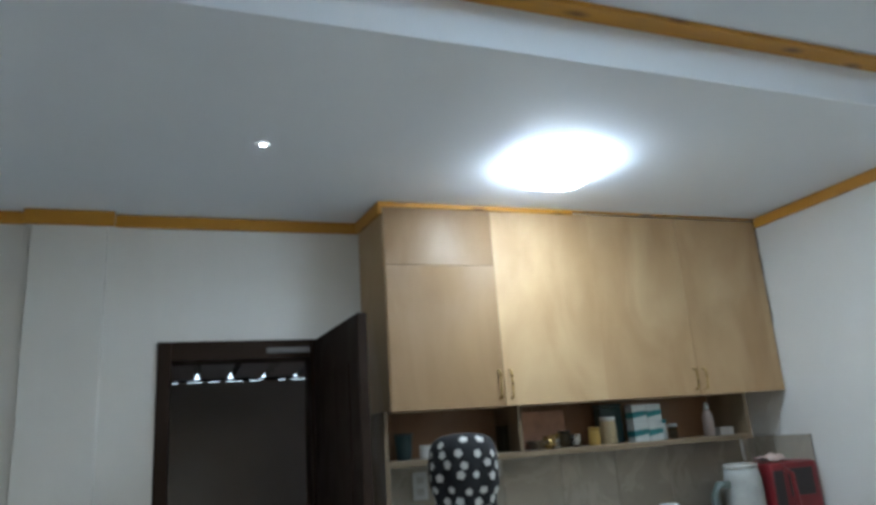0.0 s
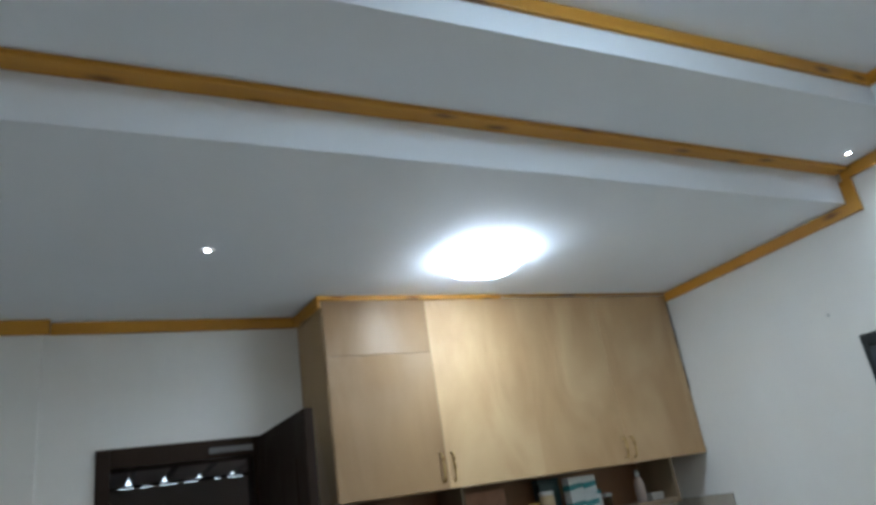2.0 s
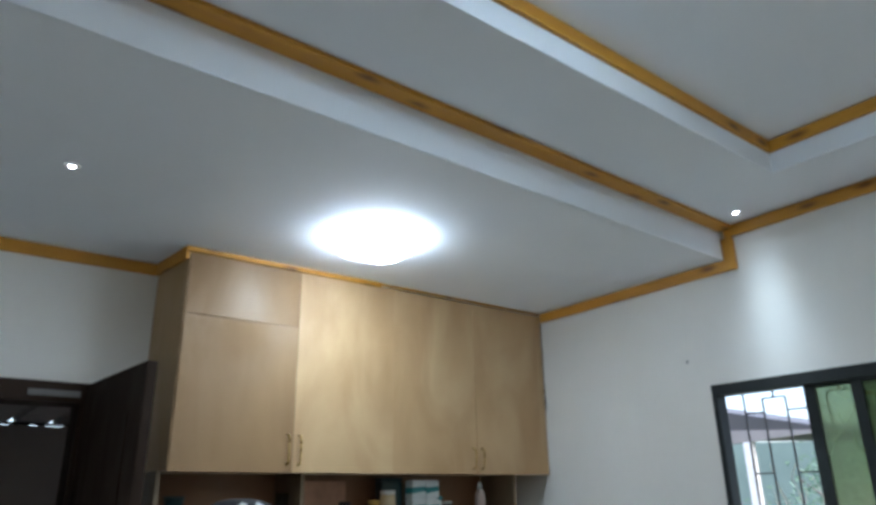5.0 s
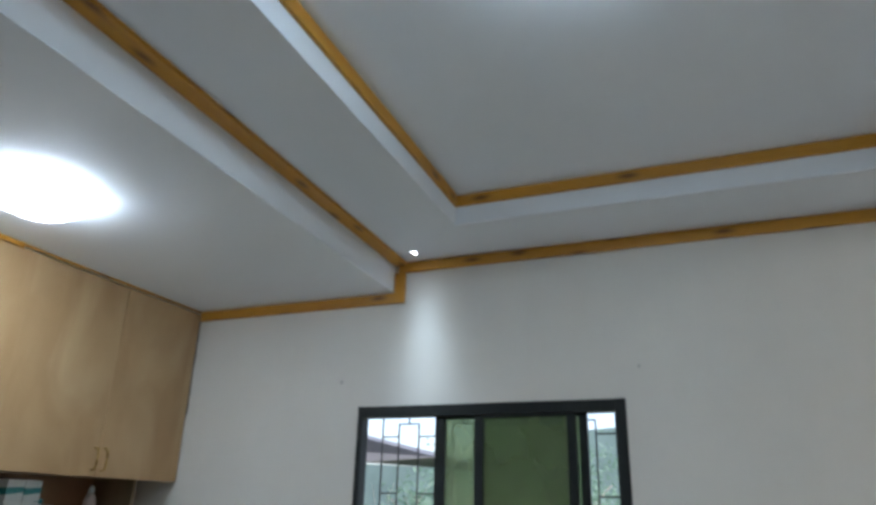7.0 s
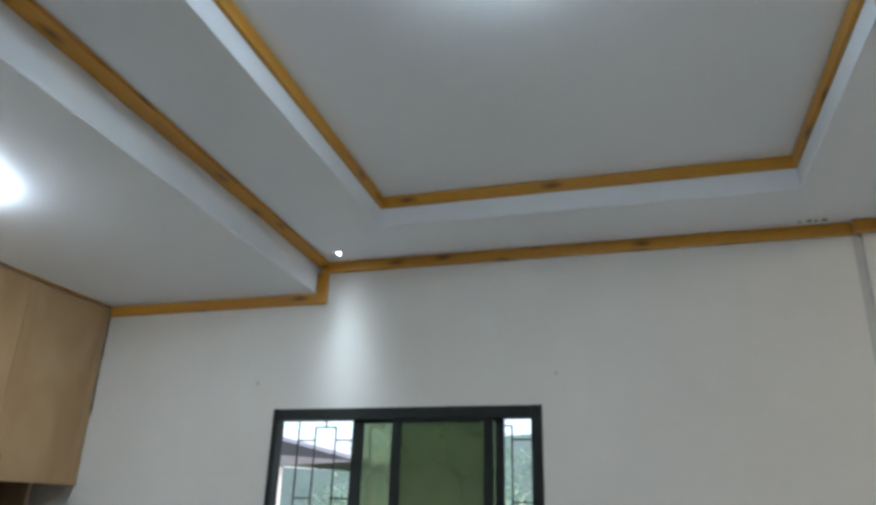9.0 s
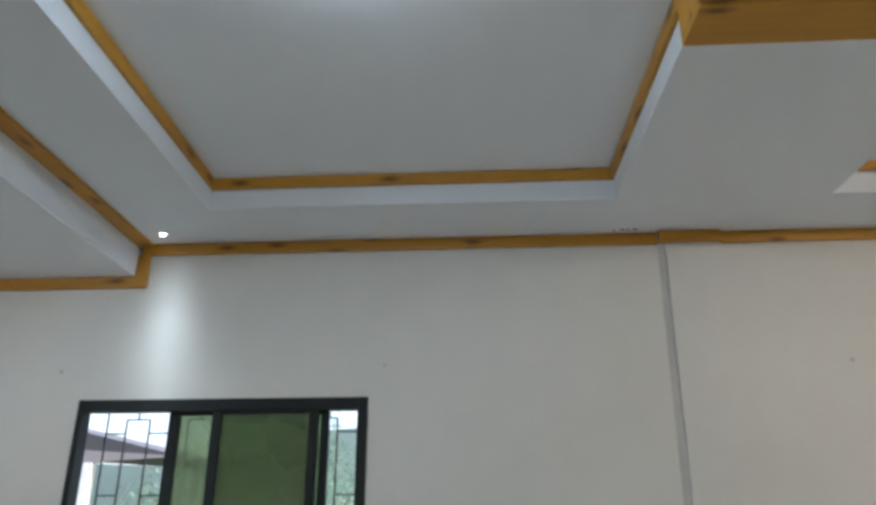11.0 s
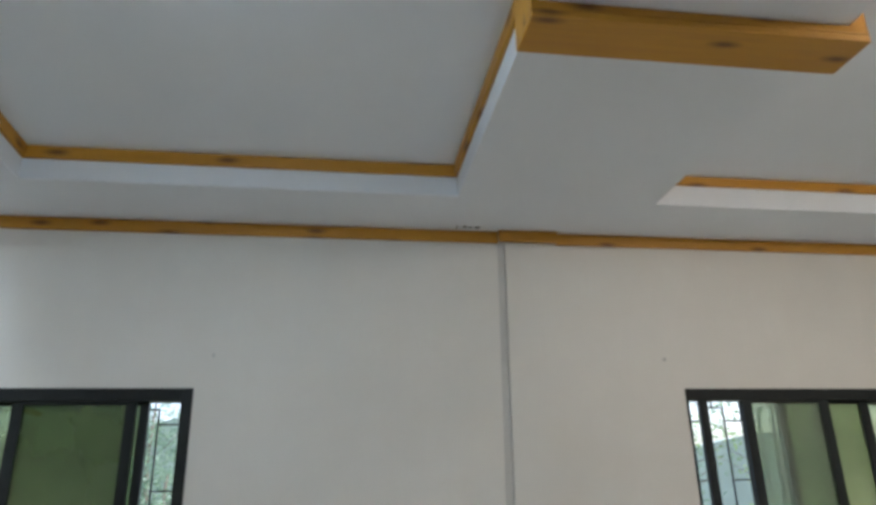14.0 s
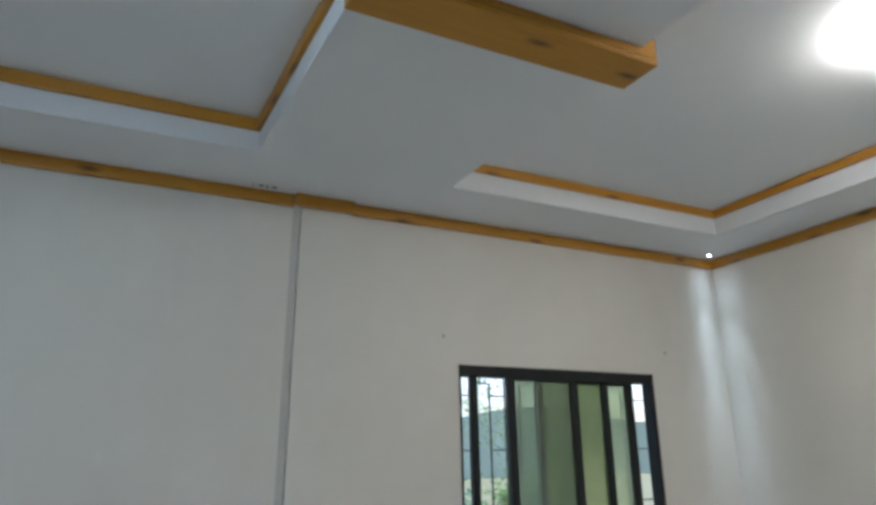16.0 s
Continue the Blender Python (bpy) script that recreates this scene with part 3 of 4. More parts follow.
# ---- bathroom door ----
door = tagged(new("door_1"), "open dark brown wooden bathroom door in a dark frame", "door", "", "structure")
fy = Y_NORTH - 0.012
part("door_frame", boxes((D_X0, D_X0 + 0.055, fy, Y_NORTH + 0.15, 0, D_TOP), (D_X1 - 0.055, D_X1, fy, Y_NORTH + 0.15, 0, D_TOP),
                         (D_X0 + 0.055, D_X1 - 0.055, fy + 0.001, Y_NORTH + 0.15, D_TOP - 0.08, D_TOP), bevel=0.004), DARKWOOD, door)
# a bar slightly paler than the frame, right of the lintel's middle
part("lintel_bar", boxes((-2.485, -2.3, fy - 0.006, fy + 0.0005, 2.022, 2.046), bevel=0.002), plain("dull_bar_grey", (0.16, 0.15, 0.14), 0.5, 0.0), door, "dull grey bar on the lintel")
hinge = pose(D_X1 - 0.02, fy - 0.002, 0.012, 0, 0, -85.8)
leaf_bm = boxes((0.0, 0.668, -0.018, 0.018, 0, D_TOP - 0.02), bevel=0.003)
for z0, z1 in ((0.2, 0.85), (1.05, 1.9)):
    for s in (-1, 1):
        cuboid(leaf_bm, 0.1, 0.55, min(s * 0.018, s * 0.024), max(s * 0.018, s * 0.024), z0, z1, 0.0025)
leaf = part("door_leaf", leaf_bm, DARKWOOD, door, "dark stained panelled leaf, open into the room", at=hinge)
part("handle", tube([(0.6, -0.018, 1.0), (0.6, -0.06, 1.0), (0.5, -0.062, 1.0)], 0.009), BRASS, leaf, smooth=True)

# the dark washroom behind it
ry0, ry1, rx0, rx1 = Y_NORTH + 0.15, 3.95, -3.5, -1.5
# wall grey is raised to stand in for light that hardly reaches here
washroom_paint = plain("lifted_cement", (0.31, 0.275, 0.23), 0.9, 0.0, 0.05, 3.0)
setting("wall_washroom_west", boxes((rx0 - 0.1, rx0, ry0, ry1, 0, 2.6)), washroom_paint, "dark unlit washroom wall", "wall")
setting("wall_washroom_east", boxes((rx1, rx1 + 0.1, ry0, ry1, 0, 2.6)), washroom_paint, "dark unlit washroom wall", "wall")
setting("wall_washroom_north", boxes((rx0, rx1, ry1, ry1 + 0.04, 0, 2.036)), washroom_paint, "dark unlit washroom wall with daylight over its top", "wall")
setting("floor_washroom", boxes((rx0, rx1, ry0, ry1, -0.1, 0.0)), FLOOR, "dark cement washroom floor", "floor")
wave = []
rib = -2.763 - 4 * 0.1965
while rib < rx1 - 0.1:
    wave += [(rib - 0.019, 2.056), (rib - 0.004, 2.098), (rib + 0.004, 2.098), (rib + 0.019, 2.056)]
    rib += 0.1965
top = [(p[0], p[1] + 0.006) for p in reversed(wave)]
# sheet colour is raised for the skylight its underside should catch
sheet = setting("roof_washroom", prism(wave + top, "y", ry0, ry1 + 0.09), plain("dull_roof_sheet", (0.42, 0.39, 0.39), 0.75), "low ribbed metal washroom roof with daylight under its edge", "roof")
for x0, x1 in ((rx0, -2.905), (-2.872, -2.819), (-2.734, -2.698), (-2.633, -2.597), (-2.497, -2.458), (-2.378, -2.285), (-2.24, -2.205), (-2.11, rx1)):
    part("packing_block", boxes((x0, x1, ry1 + 0.005, ry1 + 0.035, 2.0365, 2.0555)), DARKWOOD, sheet)
part("purlin", boxes((rx0, rx1, ry1 + 0.005, ry1 + 0.03, 2.0415, 2.0552)), DARKWOOD, sheet)

# ---- kitchen cabinets ----
YC = 2.24          # front of the wall cabinet doors
SX0, SX1, SZ = -2.052, -0.235, 1.542      # the open shelf below
CX0, CX1, CZ0, CZ1 = -2.026, -0.004, 1.74, 2.615
cab = thing("wall_cabinet", (0, 0, 0), "varnished plywood wall cabinet with four tall doors up to the ceiling", "cabinet")
part("side_panel", prism([(CX0 - 0.004, YC + 0.004), (CX0 + 0.014, YC + 0.019), (-2.043, Y_NORTH - 0.002), (-2.061, Y_NORTH - 0.002)], "z", CZ0, CZ1), PLY_SIDE, cab)
part("side_panel", boxes((CX1 - 0.05, CX1 - 0.032, YC + 0.02, Y_NORTH - 0.002, CZ0, CZ1), bevel=0.002), PLY_SIDE, cab)
part("bottom_panel", boxes((CX0 + 0.018, CX1 - 0.05, YC + 0.02, Y_NORTH - 0.002, CZ0, CZ0 + 0.018)), PLY_SIDE, cab)
part("back_panel", boxes((CX0 + 0.018, CX1 - 0.05, Y_NORTH - 0.012, Y_NORTH - 0.003, CZ0 + 0.018, CZ1)), PLY_SIDE, cab)
part("top_panel", boxes((CX0 + 0.018, CX1 - 0.05, YC + 0.02, Y_NORTH - 0.013, CZ1 - 0.018, CZ1)), PLY_SIDE, cab)


def bow_handle(parent, x, z, tall=0.115):
    h = part("handle", tube([(x, YC, z), (x, YC - 0.017, z + 0.002), (x, YC - 0.023, z + 0.012), (x, YC - 0.025, z + tall / 2), (x, YC - 0.023, z + tall - 0.012),
                             (x, YC - 0.017, z + tall - 0.002), (x, YC, z + tall)], [0.006, 0.0045, 0.0042, 0.0038, 0.0042, 0.0045, 0.006]), BRASS, parent, "polished brass bow handle", True)
    return h


door_edges = [CX0, -1.523, -1.02, -0.515, -0.052]
for i in range(4):
    a, b = door_edges[i] + 0.0007, door_edges[i + 1] - 0.0007
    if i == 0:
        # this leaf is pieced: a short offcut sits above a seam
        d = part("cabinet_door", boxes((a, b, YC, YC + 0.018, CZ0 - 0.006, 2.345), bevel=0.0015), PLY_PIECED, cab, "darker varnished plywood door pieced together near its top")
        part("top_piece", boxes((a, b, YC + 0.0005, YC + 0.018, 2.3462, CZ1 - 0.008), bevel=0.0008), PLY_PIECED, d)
    else:
        d = part("cabinet_door", boxes((a, b, YC + (0.003 if i == 2 else 0.0), YC + 0.018, CZ0 - 0.006, CZ1 - 0.008), bevel=0.0015), PLY, cab)
    hx = (b - 0.026) if i in (0, 2) else (a + 0.026)
    bow_handle(d, hx, 1.766 if i < 2 else 1.762, 0.118 if i < 2 else 0.095)
part("filler_strip", boxes((-0.05, -0.006, YC + 0.004, YC + 0.018, CZ0 - 0.004, CZ1 - 0.006), bevel=0.0015), PLY, cab)

# dark bead added in place of the shadow in the gap at the wall
rng = random.Random(9)
bead = [(-0.0035, YC + 0.002 + rng.uniform(-0.001, 0.001), CZ1 - 0.012 - 0.03 * k) for k in range(19)]
part("sealant_bead", tube(bead, [rng.uniform(0.0012, 0.0034) for _ in bead], 6), DARK, cab, "dark bead drawn for the shadowed gap along the wall", True)

board((-2.063, Y_NORTH - 0.017, zk), (CX0 - 0.006, YC - 0.004, zk), UP, (-1, 0, 0), 0.055, 0.016)
board((CX0 - 0.022, YC, zk), (-1.1, YC, zk), UP, (0, -1, 0), 0.022, 0.014)
board((-1.1, YC, zk), (CX1, YC, zk), UP, (0, -1, 0), 0.010, 0.008, "thin dark-stained pine bead over the cabinet")

# open shelf under it
YS = 2.285
shelf = thing("open_shelf", (0, 0, 0), "narrow open plywood shelf under the wall cabinet, crowded with jars", "shelf")
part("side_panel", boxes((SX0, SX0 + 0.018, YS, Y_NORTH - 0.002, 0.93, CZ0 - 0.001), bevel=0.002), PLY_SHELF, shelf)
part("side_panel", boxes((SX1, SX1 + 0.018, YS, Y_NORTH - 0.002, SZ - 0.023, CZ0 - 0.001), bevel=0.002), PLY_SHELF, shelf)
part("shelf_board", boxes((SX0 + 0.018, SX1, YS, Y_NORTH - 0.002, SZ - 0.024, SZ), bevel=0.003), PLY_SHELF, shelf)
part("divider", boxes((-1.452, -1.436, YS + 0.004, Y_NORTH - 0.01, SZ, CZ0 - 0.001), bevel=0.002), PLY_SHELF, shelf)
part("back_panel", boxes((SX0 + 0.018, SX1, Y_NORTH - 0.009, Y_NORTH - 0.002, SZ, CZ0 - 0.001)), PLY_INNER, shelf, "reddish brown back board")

# tiled splashback
bed = setting("splashback_north", boxes((SX0 + 0.018, -0.008, Y_NORTH - 0.006, Y_NORTH - 0.001, 0.9, SZ - 0.025)), GROUT, "grey marble-look tile splashback", "splashback")
tx = SX0 + 0.02
while tx < -0.02:
    e = min(tx + 0.298, -0.012)
    part("tile", boxes((tx, e, Y_NORTH - 0.013, Y_NORTH - 0.006, 0.9, SZ - 0.026), bevel=0.0012), TILE, bed)
    tx += 0.3
bed = setting("splashback_east", boxes((-0.006, -0.0005, 2.147, Y_NORTH - 0.014, 0.9, 1.521)), GROUT, "grey marble-look tile splashback on the side wall", "splashback")
part("tile", boxes((-0.014, -0.006, 2.147, 2.36, 0.9, 1.521), bevel=0.0015), TILE, bed)
part("tile", boxes((-0.014, -0.006, 2.362, Y_NORTH - 0.014, 0.9, 1.519), bevel=0.0015), TILE, bed)

counter = thing("kitchen_counter", (0, 0, 0), "plain tiled kitchen counter under the shelf", "counter")
part("worktop", boxes((-1.66, -0.016, 1.95, Y_NORTH - 0.014, 0.86, 0.9), bevel=0.004), TILE, counter)
part("base", boxes((-1.64, -0.02, 2.0, Y_NORTH - 0.014, 0.0, 0.86)), PLY_SIDE, counter)


# ---- things on the shelf ----
def jar(name, x, y, r, h, body, lid, label, lid_h=0.02, neck=0.9):
    j = thing(name, (x, y, SZ), label, "jar", "jars on the shelf")
    part("body", lathe([(r * 0.92, 0), (r, 0.006), (r, h - lid_h - 0.012), (r * neck, h - lid_h)]), body, j, smooth=True)
    part("lid", lathe([(r * neck + 0.003, h - lid_h), (r * neck + 0.004, h - 0.004), (r * neck, h)]), lid, j, smooth=True)
    return j


jar("glass_jar", -0.95, 2.39, 0.036, 0.122, CREAM, WHITE_PLASTIC, "cream-coloured plastic jar with a white lid on the shelf", 0.018)
jar("spice_jar", -1.03, 2.385, 0.027, 0.08, YELLOW, YELLOW, "small yellow plastic jar on the shelf", 0.016)
jar("spice_jar", -1.122, 2.4, 0.023, 0.055, STEEL, STEEL, "small steel canister on the shelf", 0.012)
jar("spice_jar", -1.172, 2.41, 0.028, 0.075, CLEAR, DARK, "small smoked jar with a dark lid", 0.014)
jar("spice_jar", -1.225, 2.40, 0.022, 0.062, STEEL, BRASS, "small steel shaker with a brass lid", 0.012)
jar("spice_jar", -0.642, 2.41, 0.024, 0.095, CARD, TEAL, "small white jar with a teal lid", 0.02)
jar("spice_jar", -0.585, 2.40, 0.021, 0.07, CLEAR, CARD, "small clear jar with a pale lid", 0.014)
jar("drinking_glass", -1.484, 2.4, 0.028, 0.115, CLEAR, CLEAR, "clear drinking glass on the shelf", 0.004, 0.98)
jar("drinking_glass", -1.852, 2.38, 0.024, 0.055, WHITE_PLASTIC, WHITE_PLASTIC, "small white cup on the shelf", 0.004, 0.98)
tin = thing("tea_tin", (-0.9, 2.46, SZ), "tall dark teal tin behind the cartons", "tin")
part("body", boxes((-0.06, 0.06, -0.03, 0.03, 0, 0.165), bevel=0.006), NAVY, tin)
part("lid", boxes((-0.062, 0.062, -0.032, 0.032, 0.166, 0.18), bevel=0.004), NAVY, tin)


def carton(x, y, z):
    c = thing("milk_carton", (x, y, z), "small white and teal drink carton in a stack", "carton", "stacked drink cartons")
    part("body", boxes((-0.039, 0.039, -0.03, 0.03, 0, 0.082), bevel=0.002), CARD, c)
    part("printed_band", prism([(-0.0393, 0.022), (0.0393, 0.034), (0.0393, 0.056), (-0.0393, 0.05)], "y", -0.0312, 0.0312), TEAL, c, "teal printed band")
    part("seam", boxes((-0.039, 0.039, -0.004, 0.004, 0.082, 0.0845)), CARD, c)
    return c


c0 = carton(-0.793, 2.385, SZ)
for dx, dz in ((0.081, 0), (0.0, 0.0845), (0.081, 0.0845)):
    copy_thing(c0, pose(-0.793 + dx, 2.385, SZ + dz))
bottle = thing("squeeze_bottle", (-0.38, 2.39, SZ), "slim white squeeze bottle on the shelf", "bottle")
part("body", lathe([(0.024, 0), (0.027, 0.008), (0.027, 0.085), (0.022, 0.11), (0.012, 0.125)]), plain("pinkish_plastic", (0.48, 0.4, 0.36), 0.45), bottle, smooth=True)
part("cap", lathe([(0.0125, 0.1255), (0.0125, 0.145), (0.006, 0.16)]), CARD, bottle, smooth=True)
box = thing("small_box", (-0.312, 2.375, SZ), "small white cardboard box on the shelf", "box")
part("body", boxes((-0.04, 0.04, -0.03, 0.03, 0, 0.034), bevel=0.002), plain("beige_card", (0.48, 0.45, 0.4), 0.6), box)
part("flap", boxes((-0.039, 0.039, -0.029, 0.029, 0.0345, 0.036)), CARD, box)
basket = thing("plastic_basket", (-1.942, 2.39, SZ), "dark teal plastic basket holding kitchen bits", "basket")
part("body", lathe([(0.026, 0), (0.03, 0.004), (0.038, 0.1), (0.035, 0.1), (0.028, 0.01)]), NAVY, basket, smooth=True)
part("rim", lathe([(0.036, 0.101), (0.041, 0.102), (0.041, 0.107), (0.036, 0.107)]), NAVY, basket)
cardboard = thing("cardboard_box", (-1.27, Y_NORTH - 0.04, SZ), "reddish brown cardboard box standing at the back of the shelf", "box")
part("body", boxes((-0.15, 0.15, -0.03, 0.028, 0, 0.165), bevel=0.002), plain("reddish_card", (0.52, 0.3, 0.2), 0.7), cardboard)
part("flap", boxes((-0.149, 0.149, -0.029, 0.027, 0.1655, 0.168)), plain("card_flap", (0.48, 0.28, 0.18), 0.7), cardboard)
bowl = thing("steel_bowl", (-1.32, 2.39, SZ), "shallow steel bowl on the shelf", "bowl")
part("body", lathe([(0.025, 0), (0.03, 0.004), (0.05, 0.035), (0.052, 0.036), (0.047, 0.034), (0.024, 0.006)]), STEEL, bowl, smooth=True)
part("rim", tube([(0.0515 * math.cos(a * 0.2618), 0.0515 * math.sin(a * 0.2618), 0.037) for a in range(25)], 0.0018, 6), STEEL, bowl)

hook = thing("hanging_rod", (-0.229, 2.36, SZ - 0.024), "short white plastic rod hanging under the shelf", "rod")
part("rod", tube([(0, 0, -0.001), (0.002, 0, -0.05), (0.006, 0, -0.105)], 0.006), WHITE_PLASTIC, hook, smooth=True)

# ---- things on the counter ----
pitcher = thing("white_pitcher", (-0.4, 2.2, 0.9), "tall white plastic pitcher on the counter", "pitcher")
part("body", lathe([(0.062, 0), (0.072, 0.01), (0.086, 0.3), (0.08, 0.45), (0.072, 0.497)]), plain("aged_milky_plastic", (0.4, 0.41, 0.38), 0.45, 0.0, 0.12), pitcher, smooth=True)
part("lid", lathe([(0.074, 0.498), (0.076, 0.511), (0.05, 0.517)]), plain("aged_lid_plastic", (0.46, 0.46, 0.42), 0.45), pitcher, smooth=True)
part("handle", tube([(-0.083, 0, 0.43), (-0.14, 0, 0.432), (-0.165, 0, 0.39), (-0.165, 0, 0.27), (-0.087, 0, 0.2)], 0.019), plain("grey_green_plastic", (0.13, 0.17, 0.155), 0.4), pitcher, "smoky grey-green handle", True)
rack = thing("red_dispenser", (-0.165, 2.2, 0.9), "red plastic jug with a dark recessed front", "jug")
part("body", boxes((-0.142, 0.142, -0.08, 0.08, 0, 0.51), bevel=0.025), RED, rack)
part("front_panel", boxes((-0.045, 0.1, -0.0825, -0.07, 0.36, 0.48), bevel=0.004), DARK, rack)
# dark plate on the front gives the shade of a recess
part("side_recess", boxes((-0.128, -0.072, -0.0825, -0.07, 0.2, 0.475), bevel=0.004), DARK, rack)
part("handle", tube([(-0.06, -0.078, 0.48), (-0.06, -0.12, 0.46), (-0.052, -0.12, 0.3), (-0.05, -0.078, 0.28)], 0.011), RED, rack, smooth=True)
rag = bmesh.new()
bmesh.ops.create_grid(rag, x_segments=14, y_segments=10, size=0.5)
for v in rag.verts:
    v.co = Vector((v.co.x * 0.11, v.co.y * 0.1, 0.012 + 0.028 * noise.noise(Vector((v.co.x * 4, v.co.y * 4, 3.1))) + 0.018 * (1 - 2 * abs(v.co.y))))
bmesh.ops.solidify(rag, geom=rag.faces, thickness=0.004)
cloth = tagged(part("cloth", rag, plain("faded_pink_cotton", (0.6, 0.46, 0.4), 0.9, 0.0, 0.1, 30.0, 0.2), smooth=True, at=(-0.215, 2.2, 1.412)), "crumpled pale cloth lying on the red jug", "cloth")

cooker = thing("rice_cooker", (-0.80, 2.22, 0.9), "white rounded rice cooker on the counter", "rice cooker")
part("body", lathe([(0.1, 0), (0.115, 0.02), (0.12, 0.27), (0.112, 0.3)]), WHITE_PLASTIC, cooker, smooth=True)
part("lid", lathe([(0.113, 0.301), (0.108, 0.322), (0.07, 0.347), (0.052, 0.35)]), WHITE_PLASTIC, cooker, smooth=True)
part("knob", lathe([(0.04, 0.3505), (0.046, 0.366), (0.04, 0.376)]), WHITE_PLASTIC, cooker, smooth=True)
outlet = thing("wall_outlet", (-1.833, Y_NORTH - 0.013, 1.425), "pale plastic wall outlet on the tiles", "outlet")
part("plate", boxes((-0.035, 0.035, -0.008, 0.0, -0.058, 0.058), bevel=0.003), WHITE_PLASTIC, outlet)
for dz in (-0.025, 0.025):
    part("socket", boxes((-0.016, 0.016, -0.0095, -0.0075, dz - 0.014, dz + 0.014), bevel=0.0008), PLUG, outlet)
cup = thing("brass_cup", (-1.27, 2.375, SZ), "small brass cup on the shelf", "cup")
part("body", lathe([(0.02, 0), (0.024, 0.004), (0.03, 0.055), (0.027, 0.055), (0.021, 0.008)]), BRASS, cup, smooth=True)
part("handle", tube([(0.027, 0, 0.045), (0.045, 0, 0.042), (0.045, 0, 0.02), (0.024, 0, 0.015)], 0.003, 6), BRASS, cup, smooth=True)

# covered water bottle on its stand
water = thing("water_dispenser", (-1.832, 1.99, 0.0), "water dispenser bottle under a black cover with white flowers", "water dispenser")
part("stand", boxes((-0.14, 0.14, -0.14, 0.14, 0, 1.2), bevel=0.02), WHITE_PLASTIC, water, "white dispenser stand")
prof = [(0.1, 1.201), (0.115, 1.25), (0.118, 1.33), (0.11, 1.395), (0.118, 1.425), (0.128, 1.455), (0.131, 1.5), (0.129, 1.54), (0.122, 1.58), (0.108, 1.61), (0.08, 1.628), (0.03, 1.636)]


def pleat(a, z):
    """The gathered cloth hangs in folds that deepen towards the hem."""
    deep = 0.35 + min(1.0, max(0.0, (1.6 - z) / 0.15))
    return 1 + deep * (0.03 * math.sin(6 * a + 5 * z) + 0.022 * math.sin(11 * a - 8 * z + 1.0))


def cover_radius(z):
    for (r0, z0), (r1, z1) in zip(prof, prof[1:]):
        if z0 <= z <= z1:
            return r0 + (r1 - r0) * (z - z0) / (z1 - z0)
    return 0.1


bm = lathe(prof, 96)
for v in bm.verts:
    s = pleat(math.atan2(v.co.y, v.co.x), v.co.z)
    v.co.x *= s
    v.co.y *= s
cover = part("cover", bm, CLOTH_BLACK, water, "black cotton cover", True)
rng = random.Random(5)
flower = []
for row in range(10):
    z = 1.24 + row * 0.0405
    n = 12 if z < 1.58 else 8
    for k in range(n):
        flower.append((2 * math.pi * (k + 0.5 * (row % 2) + rng.uniform(-0.16, 0.16)) / n, min(1.622, z + rng.uniform(-0.011, 0.011)), rng.uniform(0.0145, 0.019)))
for a, z, size in flower:
    slope = (cover_radius(min(z + 0.006, 1.635)) - cover_radius(z - 0.006)) / 0.012
    outw = Vector((math.cos(a), math.sin(a), -slope)).normalized()
    side = Vector((-math.sin(a), math.cos(a), 0))
    upw = outw.cross(side)
    r0 = cover_radius(z) * pleat(a, z)
    c = Vector((r0 * math.cos(a), r0 * math.sin(a), z))
    fb = bmesh.new()
    spin = rng.uniform(0, 6.28)

    def on_cloth(q, t):
        """A point of the print, laid on the folds just above the cloth."""
        p = c + side * (q * math.cos(t)) + upw * (q * math.sin(t))
        b = math.atan2(p.y, p.x)
        rr = cover_radius(min(p.z, 1.634)) * pleat(b, p.z)
        return Vector((rr * math.cos(b), rr * math.sin(b), p.z)) + outw * 0.0022

    rim, inner = [], []
    for k in range(20):
        t = spin + 2 * math.pi * k / 20
        q = size * (0.85 + 0.15 * math.cos(5 * (t - spin)))
        rim.append(fb.verts.new(on_cloth(q, t)))
        inner.append(fb.verts.new(on_cloth(q * 0.5, t)))
    mid = fb.verts.new(on_cloth(0.0, 0.0))
    for k in range(20):
        j = (k + 1) % 20
        fb.faces.new((rim[k], rim[j], inner[j], inner[k]))
        fb.faces.new((mid, inner[k], inner[j]))
    bmesh.ops.recalc_face_normals(fb, faces=fb.faces)
    part("flower", fb, CLOTH_WHITE, cover)

# ---- wall and ceiling marks ----
for y, z in ((-0.064, 2.21), (1.325, 2.202), (-1.967, 2.207), (-3.328, 2.201)):
    plug = thing("wall_plug", (0, y, z), "grey plastic wall plug with a screw over the window", "wall plug", "curtain rod plugs")
    part("plug", lathe([(0.009, 0.0), (0.009, 0.003), (0.006, 0.004)], 12, squash=(1, 0.8)), PLUG, plug, at=pose(-0.0005, 0, 0, 0, -90, 0))
    part("screw", lathe([(0.0045, 0.0), (0.0045, 0.006), (0.003, 0.008)], 10), PLUG, plug, at=pose(-0.0045, 0, 0, 0, -90, 0))
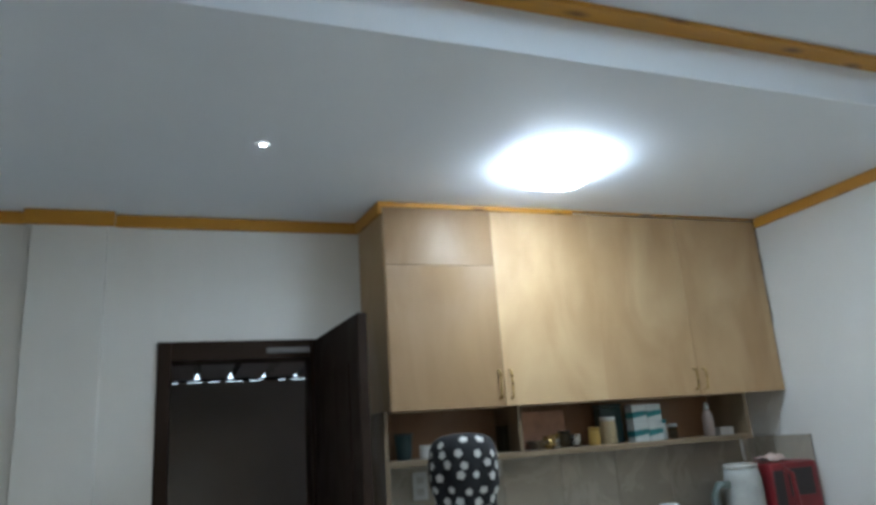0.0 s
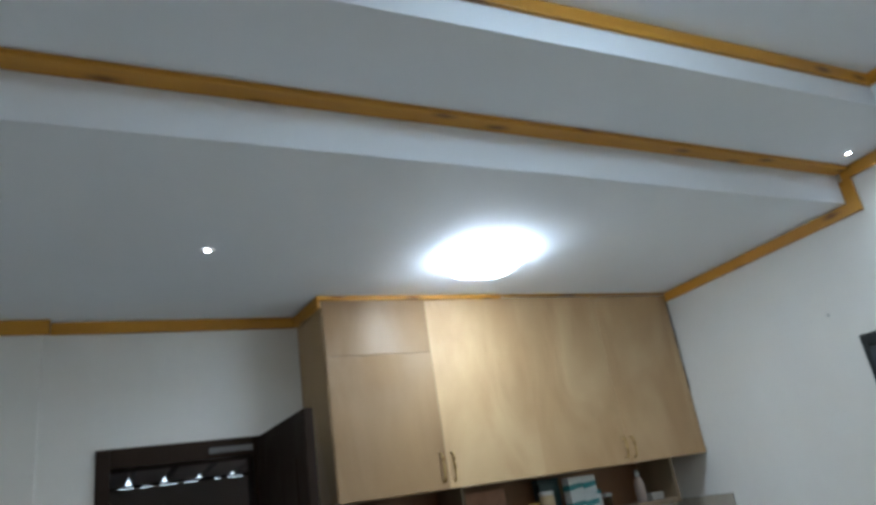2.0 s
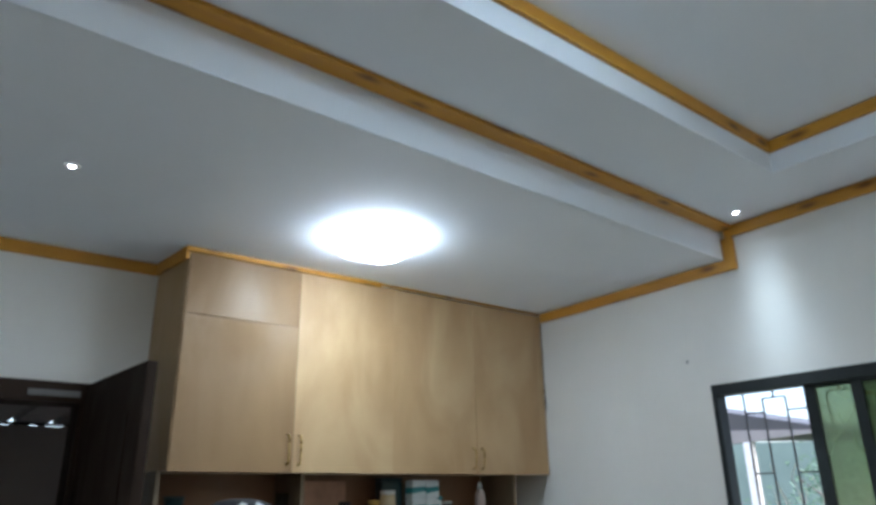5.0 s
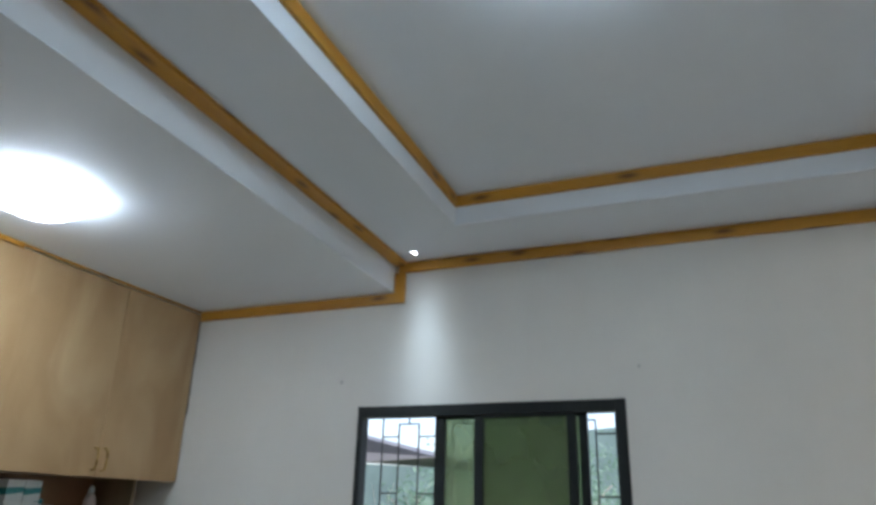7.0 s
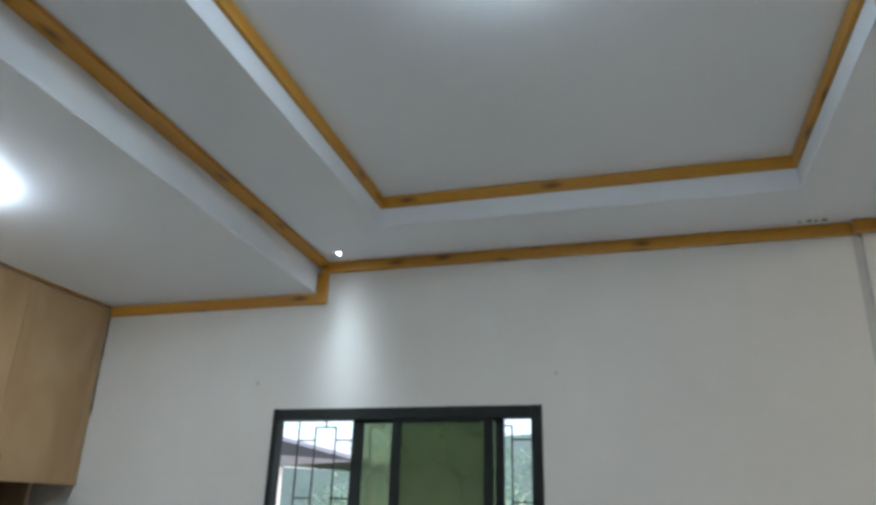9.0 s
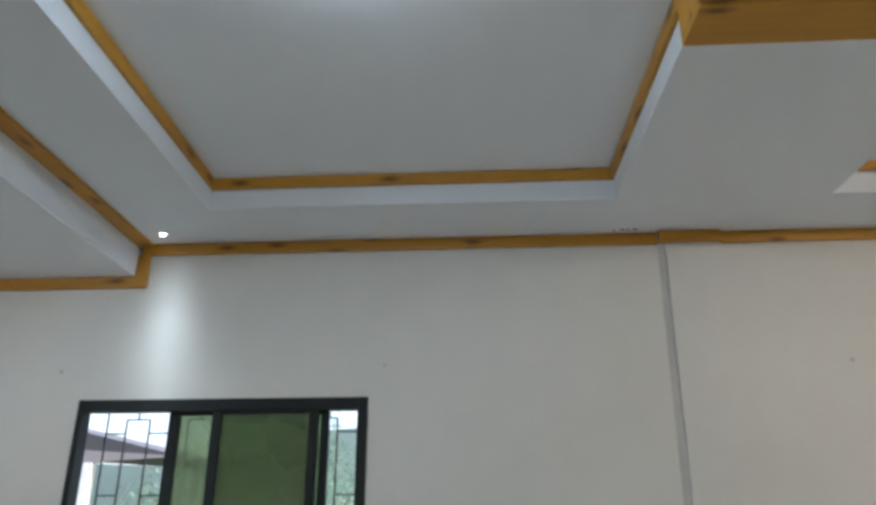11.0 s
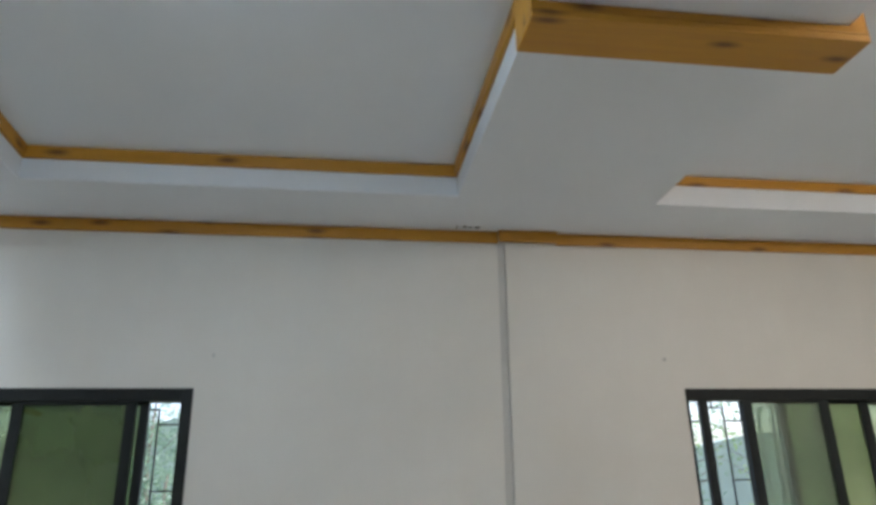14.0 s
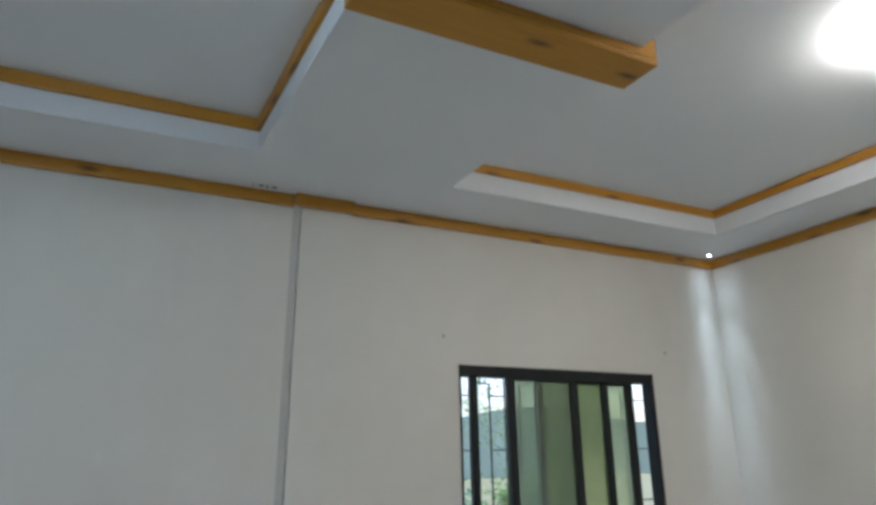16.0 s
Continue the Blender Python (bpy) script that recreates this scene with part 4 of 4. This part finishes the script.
hole = thing("ceiling_crack", (-0.06, -1.095, Z_MAIN), "small dark chipped holes in the ceiling board", "crack")
for k, (dy, w) in enumerate(((-0.05, 0.02), (-0.02, 0.012), (0.005, 0.018), (0.04, 0.01))):
    part("chip", lathe([(w * 0.5, -0.0007), (w * 0.55, -0.003), (w * 0.4, -0.0045)], 9, squash=(0.6, 1)), DARK, hole, at=(0.004 * (k % 2), dy, 0))

# ---- outside ----
setting("ground", boxes((-400, 400, -400, 400, -0.35, -0.12)), GRASS, "rough green grass ground outside", "ground")


def tree(x, y, height, spread, base, leaf, seed, count=8000, size=0.07):
    rng = random.Random(seed)
    w = 0.35 if base > 2 else 1.0
    t = thing("tree", (x, y, -0.12), "leafy green tree outside the window", "tree", "garden trees")
    part("trunk", tube([(0, 0, 0), (0.05, 0.03, height * 0.3), (-0.03, 0.06, height * 0.6), (0.02, 0, height * 0.85)], [0.11, 0.09, 0.06, 0.02], 9), BARK, t, smooth=True)
    for k in range(5):
        a = rng.uniform(0, 6.28)
        z = height * rng.uniform(0.35, 0.6)
        part("limb", tube([(0, 0.03, z), (0.4 * spread * math.cos(a), 0.4 * spread * math.sin(a), z + 0.3), (0.8 * spread * math.cos(a), 0.8 * spread * math.sin(a), z + 0.8)], [w * 0.05, w * 0.035, w * 0.012], 7), BARK, t, smooth=True)
    verts, faces = [], []
    clumps = [(Vector((rng.gauss(0, spread * 0.45), rng.gauss(0, spread * 0.45), rng.uniform(base, height))), rng.uniform(0.25, 0.55) * spread) for _ in range(26)]
    for _ in range(count):
        c, r = rng.choice(clumps)
        p = c + Vector((rng.gauss(0, r * 0.5), rng.gauss(0, r * 0.5), rng.gauss(0, r * 0.4)))
        u = Vector((rng.uniform(-1, 1), rng.uniform(-1, 1), rng.uniform(-0.6, 0.6))).normalized()
        w = u.cross(Vector((rng.uniform(-1, 1), rng.uniform(-1, 1), rng.uniform(-1, 1)))).normalized()
        s = size * rng.uniform(0.6, 1.3)
        i = len(verts)
        verts += [p - u * s, p + w * s * 0.36, p + u * s, p - w * s * 0.36]
        faces.append((i, i + 1, i + 2, i + 3))
    me = bpy.data.meshes.new("crown")
    me.from_pydata([tuple(v) for v in verts], [], faces)
    me.materials.append(leaf)
    crown = new("crown", me)
    crown.parent = t
    return t


for k, (x, y, h, s, b, l) in enumerate([(9.0, 3.0, 1.5, 1.3, 0.2, 2), (12.0, 5.6, 2.2, 1.8, 0.3, 2), (10.5, 1.1, 1.6, 1.4, 0.2, 2), (15.5, 3.4, 3.0, 2.0, 0.4, 2),
                                        (16.5, 4.1, 5.2, 1.0, 2.2, 2), (10.5, -7.0, 1.4, 1.4, 0.2, 2), (15.5, -9.9, 5.0, 1.6, 2.6, 2), (11.5, -11.2, 1.6, 1.6, 0.2, 1),
                                        (15.0, -12.5, 5.0, 2.0, 2.4, 1), (14.0, -7.4, 5.0, 1.5, 2.4, 2), (16.0, 6.6, 2.8, 2.2, 0.3, 2)]):
    tree(x, y, h, s, b, LEAVES[l], 20 + k, 1200 if b > 2 else 3500 if x > 15 else 6000, 0.075)

shrub = thing("bare_shrub", (8.0, 4.55, -0.12), "leafless shrub with pale tangled twigs", "shrub")
rng = random.Random(61)
for k in range(34):
    a, h = rng.uniform(0, 6.28), rng.uniform(1.5, 2.3)
    pts = [Vector((0.05 * math.cos(a), 0.05 * math.sin(a), 0.0))]
    for i in range(7):
        pts.append(pts[-1] + Vector((0.13 * math.cos(a) + rng.uniform(-0.09, 0.09), 0.13 * math.sin(a) + rng.uniform(-0.09, 0.09), h / 7 * rng.uniform(0.6, 1.2))))
        a += rng.uniform(-0.5, 0.5)
    part("twig", tube(pts, [0.016 - 0.0017 * i for i in range(8)], 5), PALE_BARK, shrub, smooth=True)
hill_pts = [(-150 + 300 * i / 40, 7.0 + 2.8 * max(0.0, 1.0 - abs(i - 21.4) / 2.4) + 3.0 * noise.noise(Vector((i * 0.35, 2.0, 0))) + 0.9 * noise.noise(Vector((i * 1.3, 5.0, 0)))) for i in range(41)]
# the hillside's blue-green carries the haze of distance in its base colour
setting("backdrop", prism([(-150, -0.5)] + hill_pts + [(150, -0.5)], "x", 70, 74), plain("haze_tinted_hillside", (0.19, 0.27, 0.25), 0.95, 0.0, 0.12, 0.2), "blue-green wooded hillside far off, with haze in its colour", "hill")
port = thing("carport", (0, 0, -0.12), "grey sheet-roofed carport with sloping boarding next door", "carport")
part("roof", prism([(3.28, 2.44), (8.0, 3.55), (8.0, 2.76)], "x", 6.0, 10.0), ROOF_GREY, port)
part("fascia", prism([(3.28, 2.438), (8.0, 2.757), (8.0, 2.16)], "x", 5.96, 6.06), NEIGHBOUR, port, "weathered grey boarding under the eave")
for px, py, top in ((6.01, 4.46, 2.37), (6.01, 7.7, 2.178), (9.6, 4.46, 2.515), (9.6, 7.7, 2.735)):
    part("post", boxes((px - 0.055, px + 0.055, py - 0.055, py + 0.055, 0.0, top), bevel=0.01), WHITE_PLASTIC, port, "white painted post")
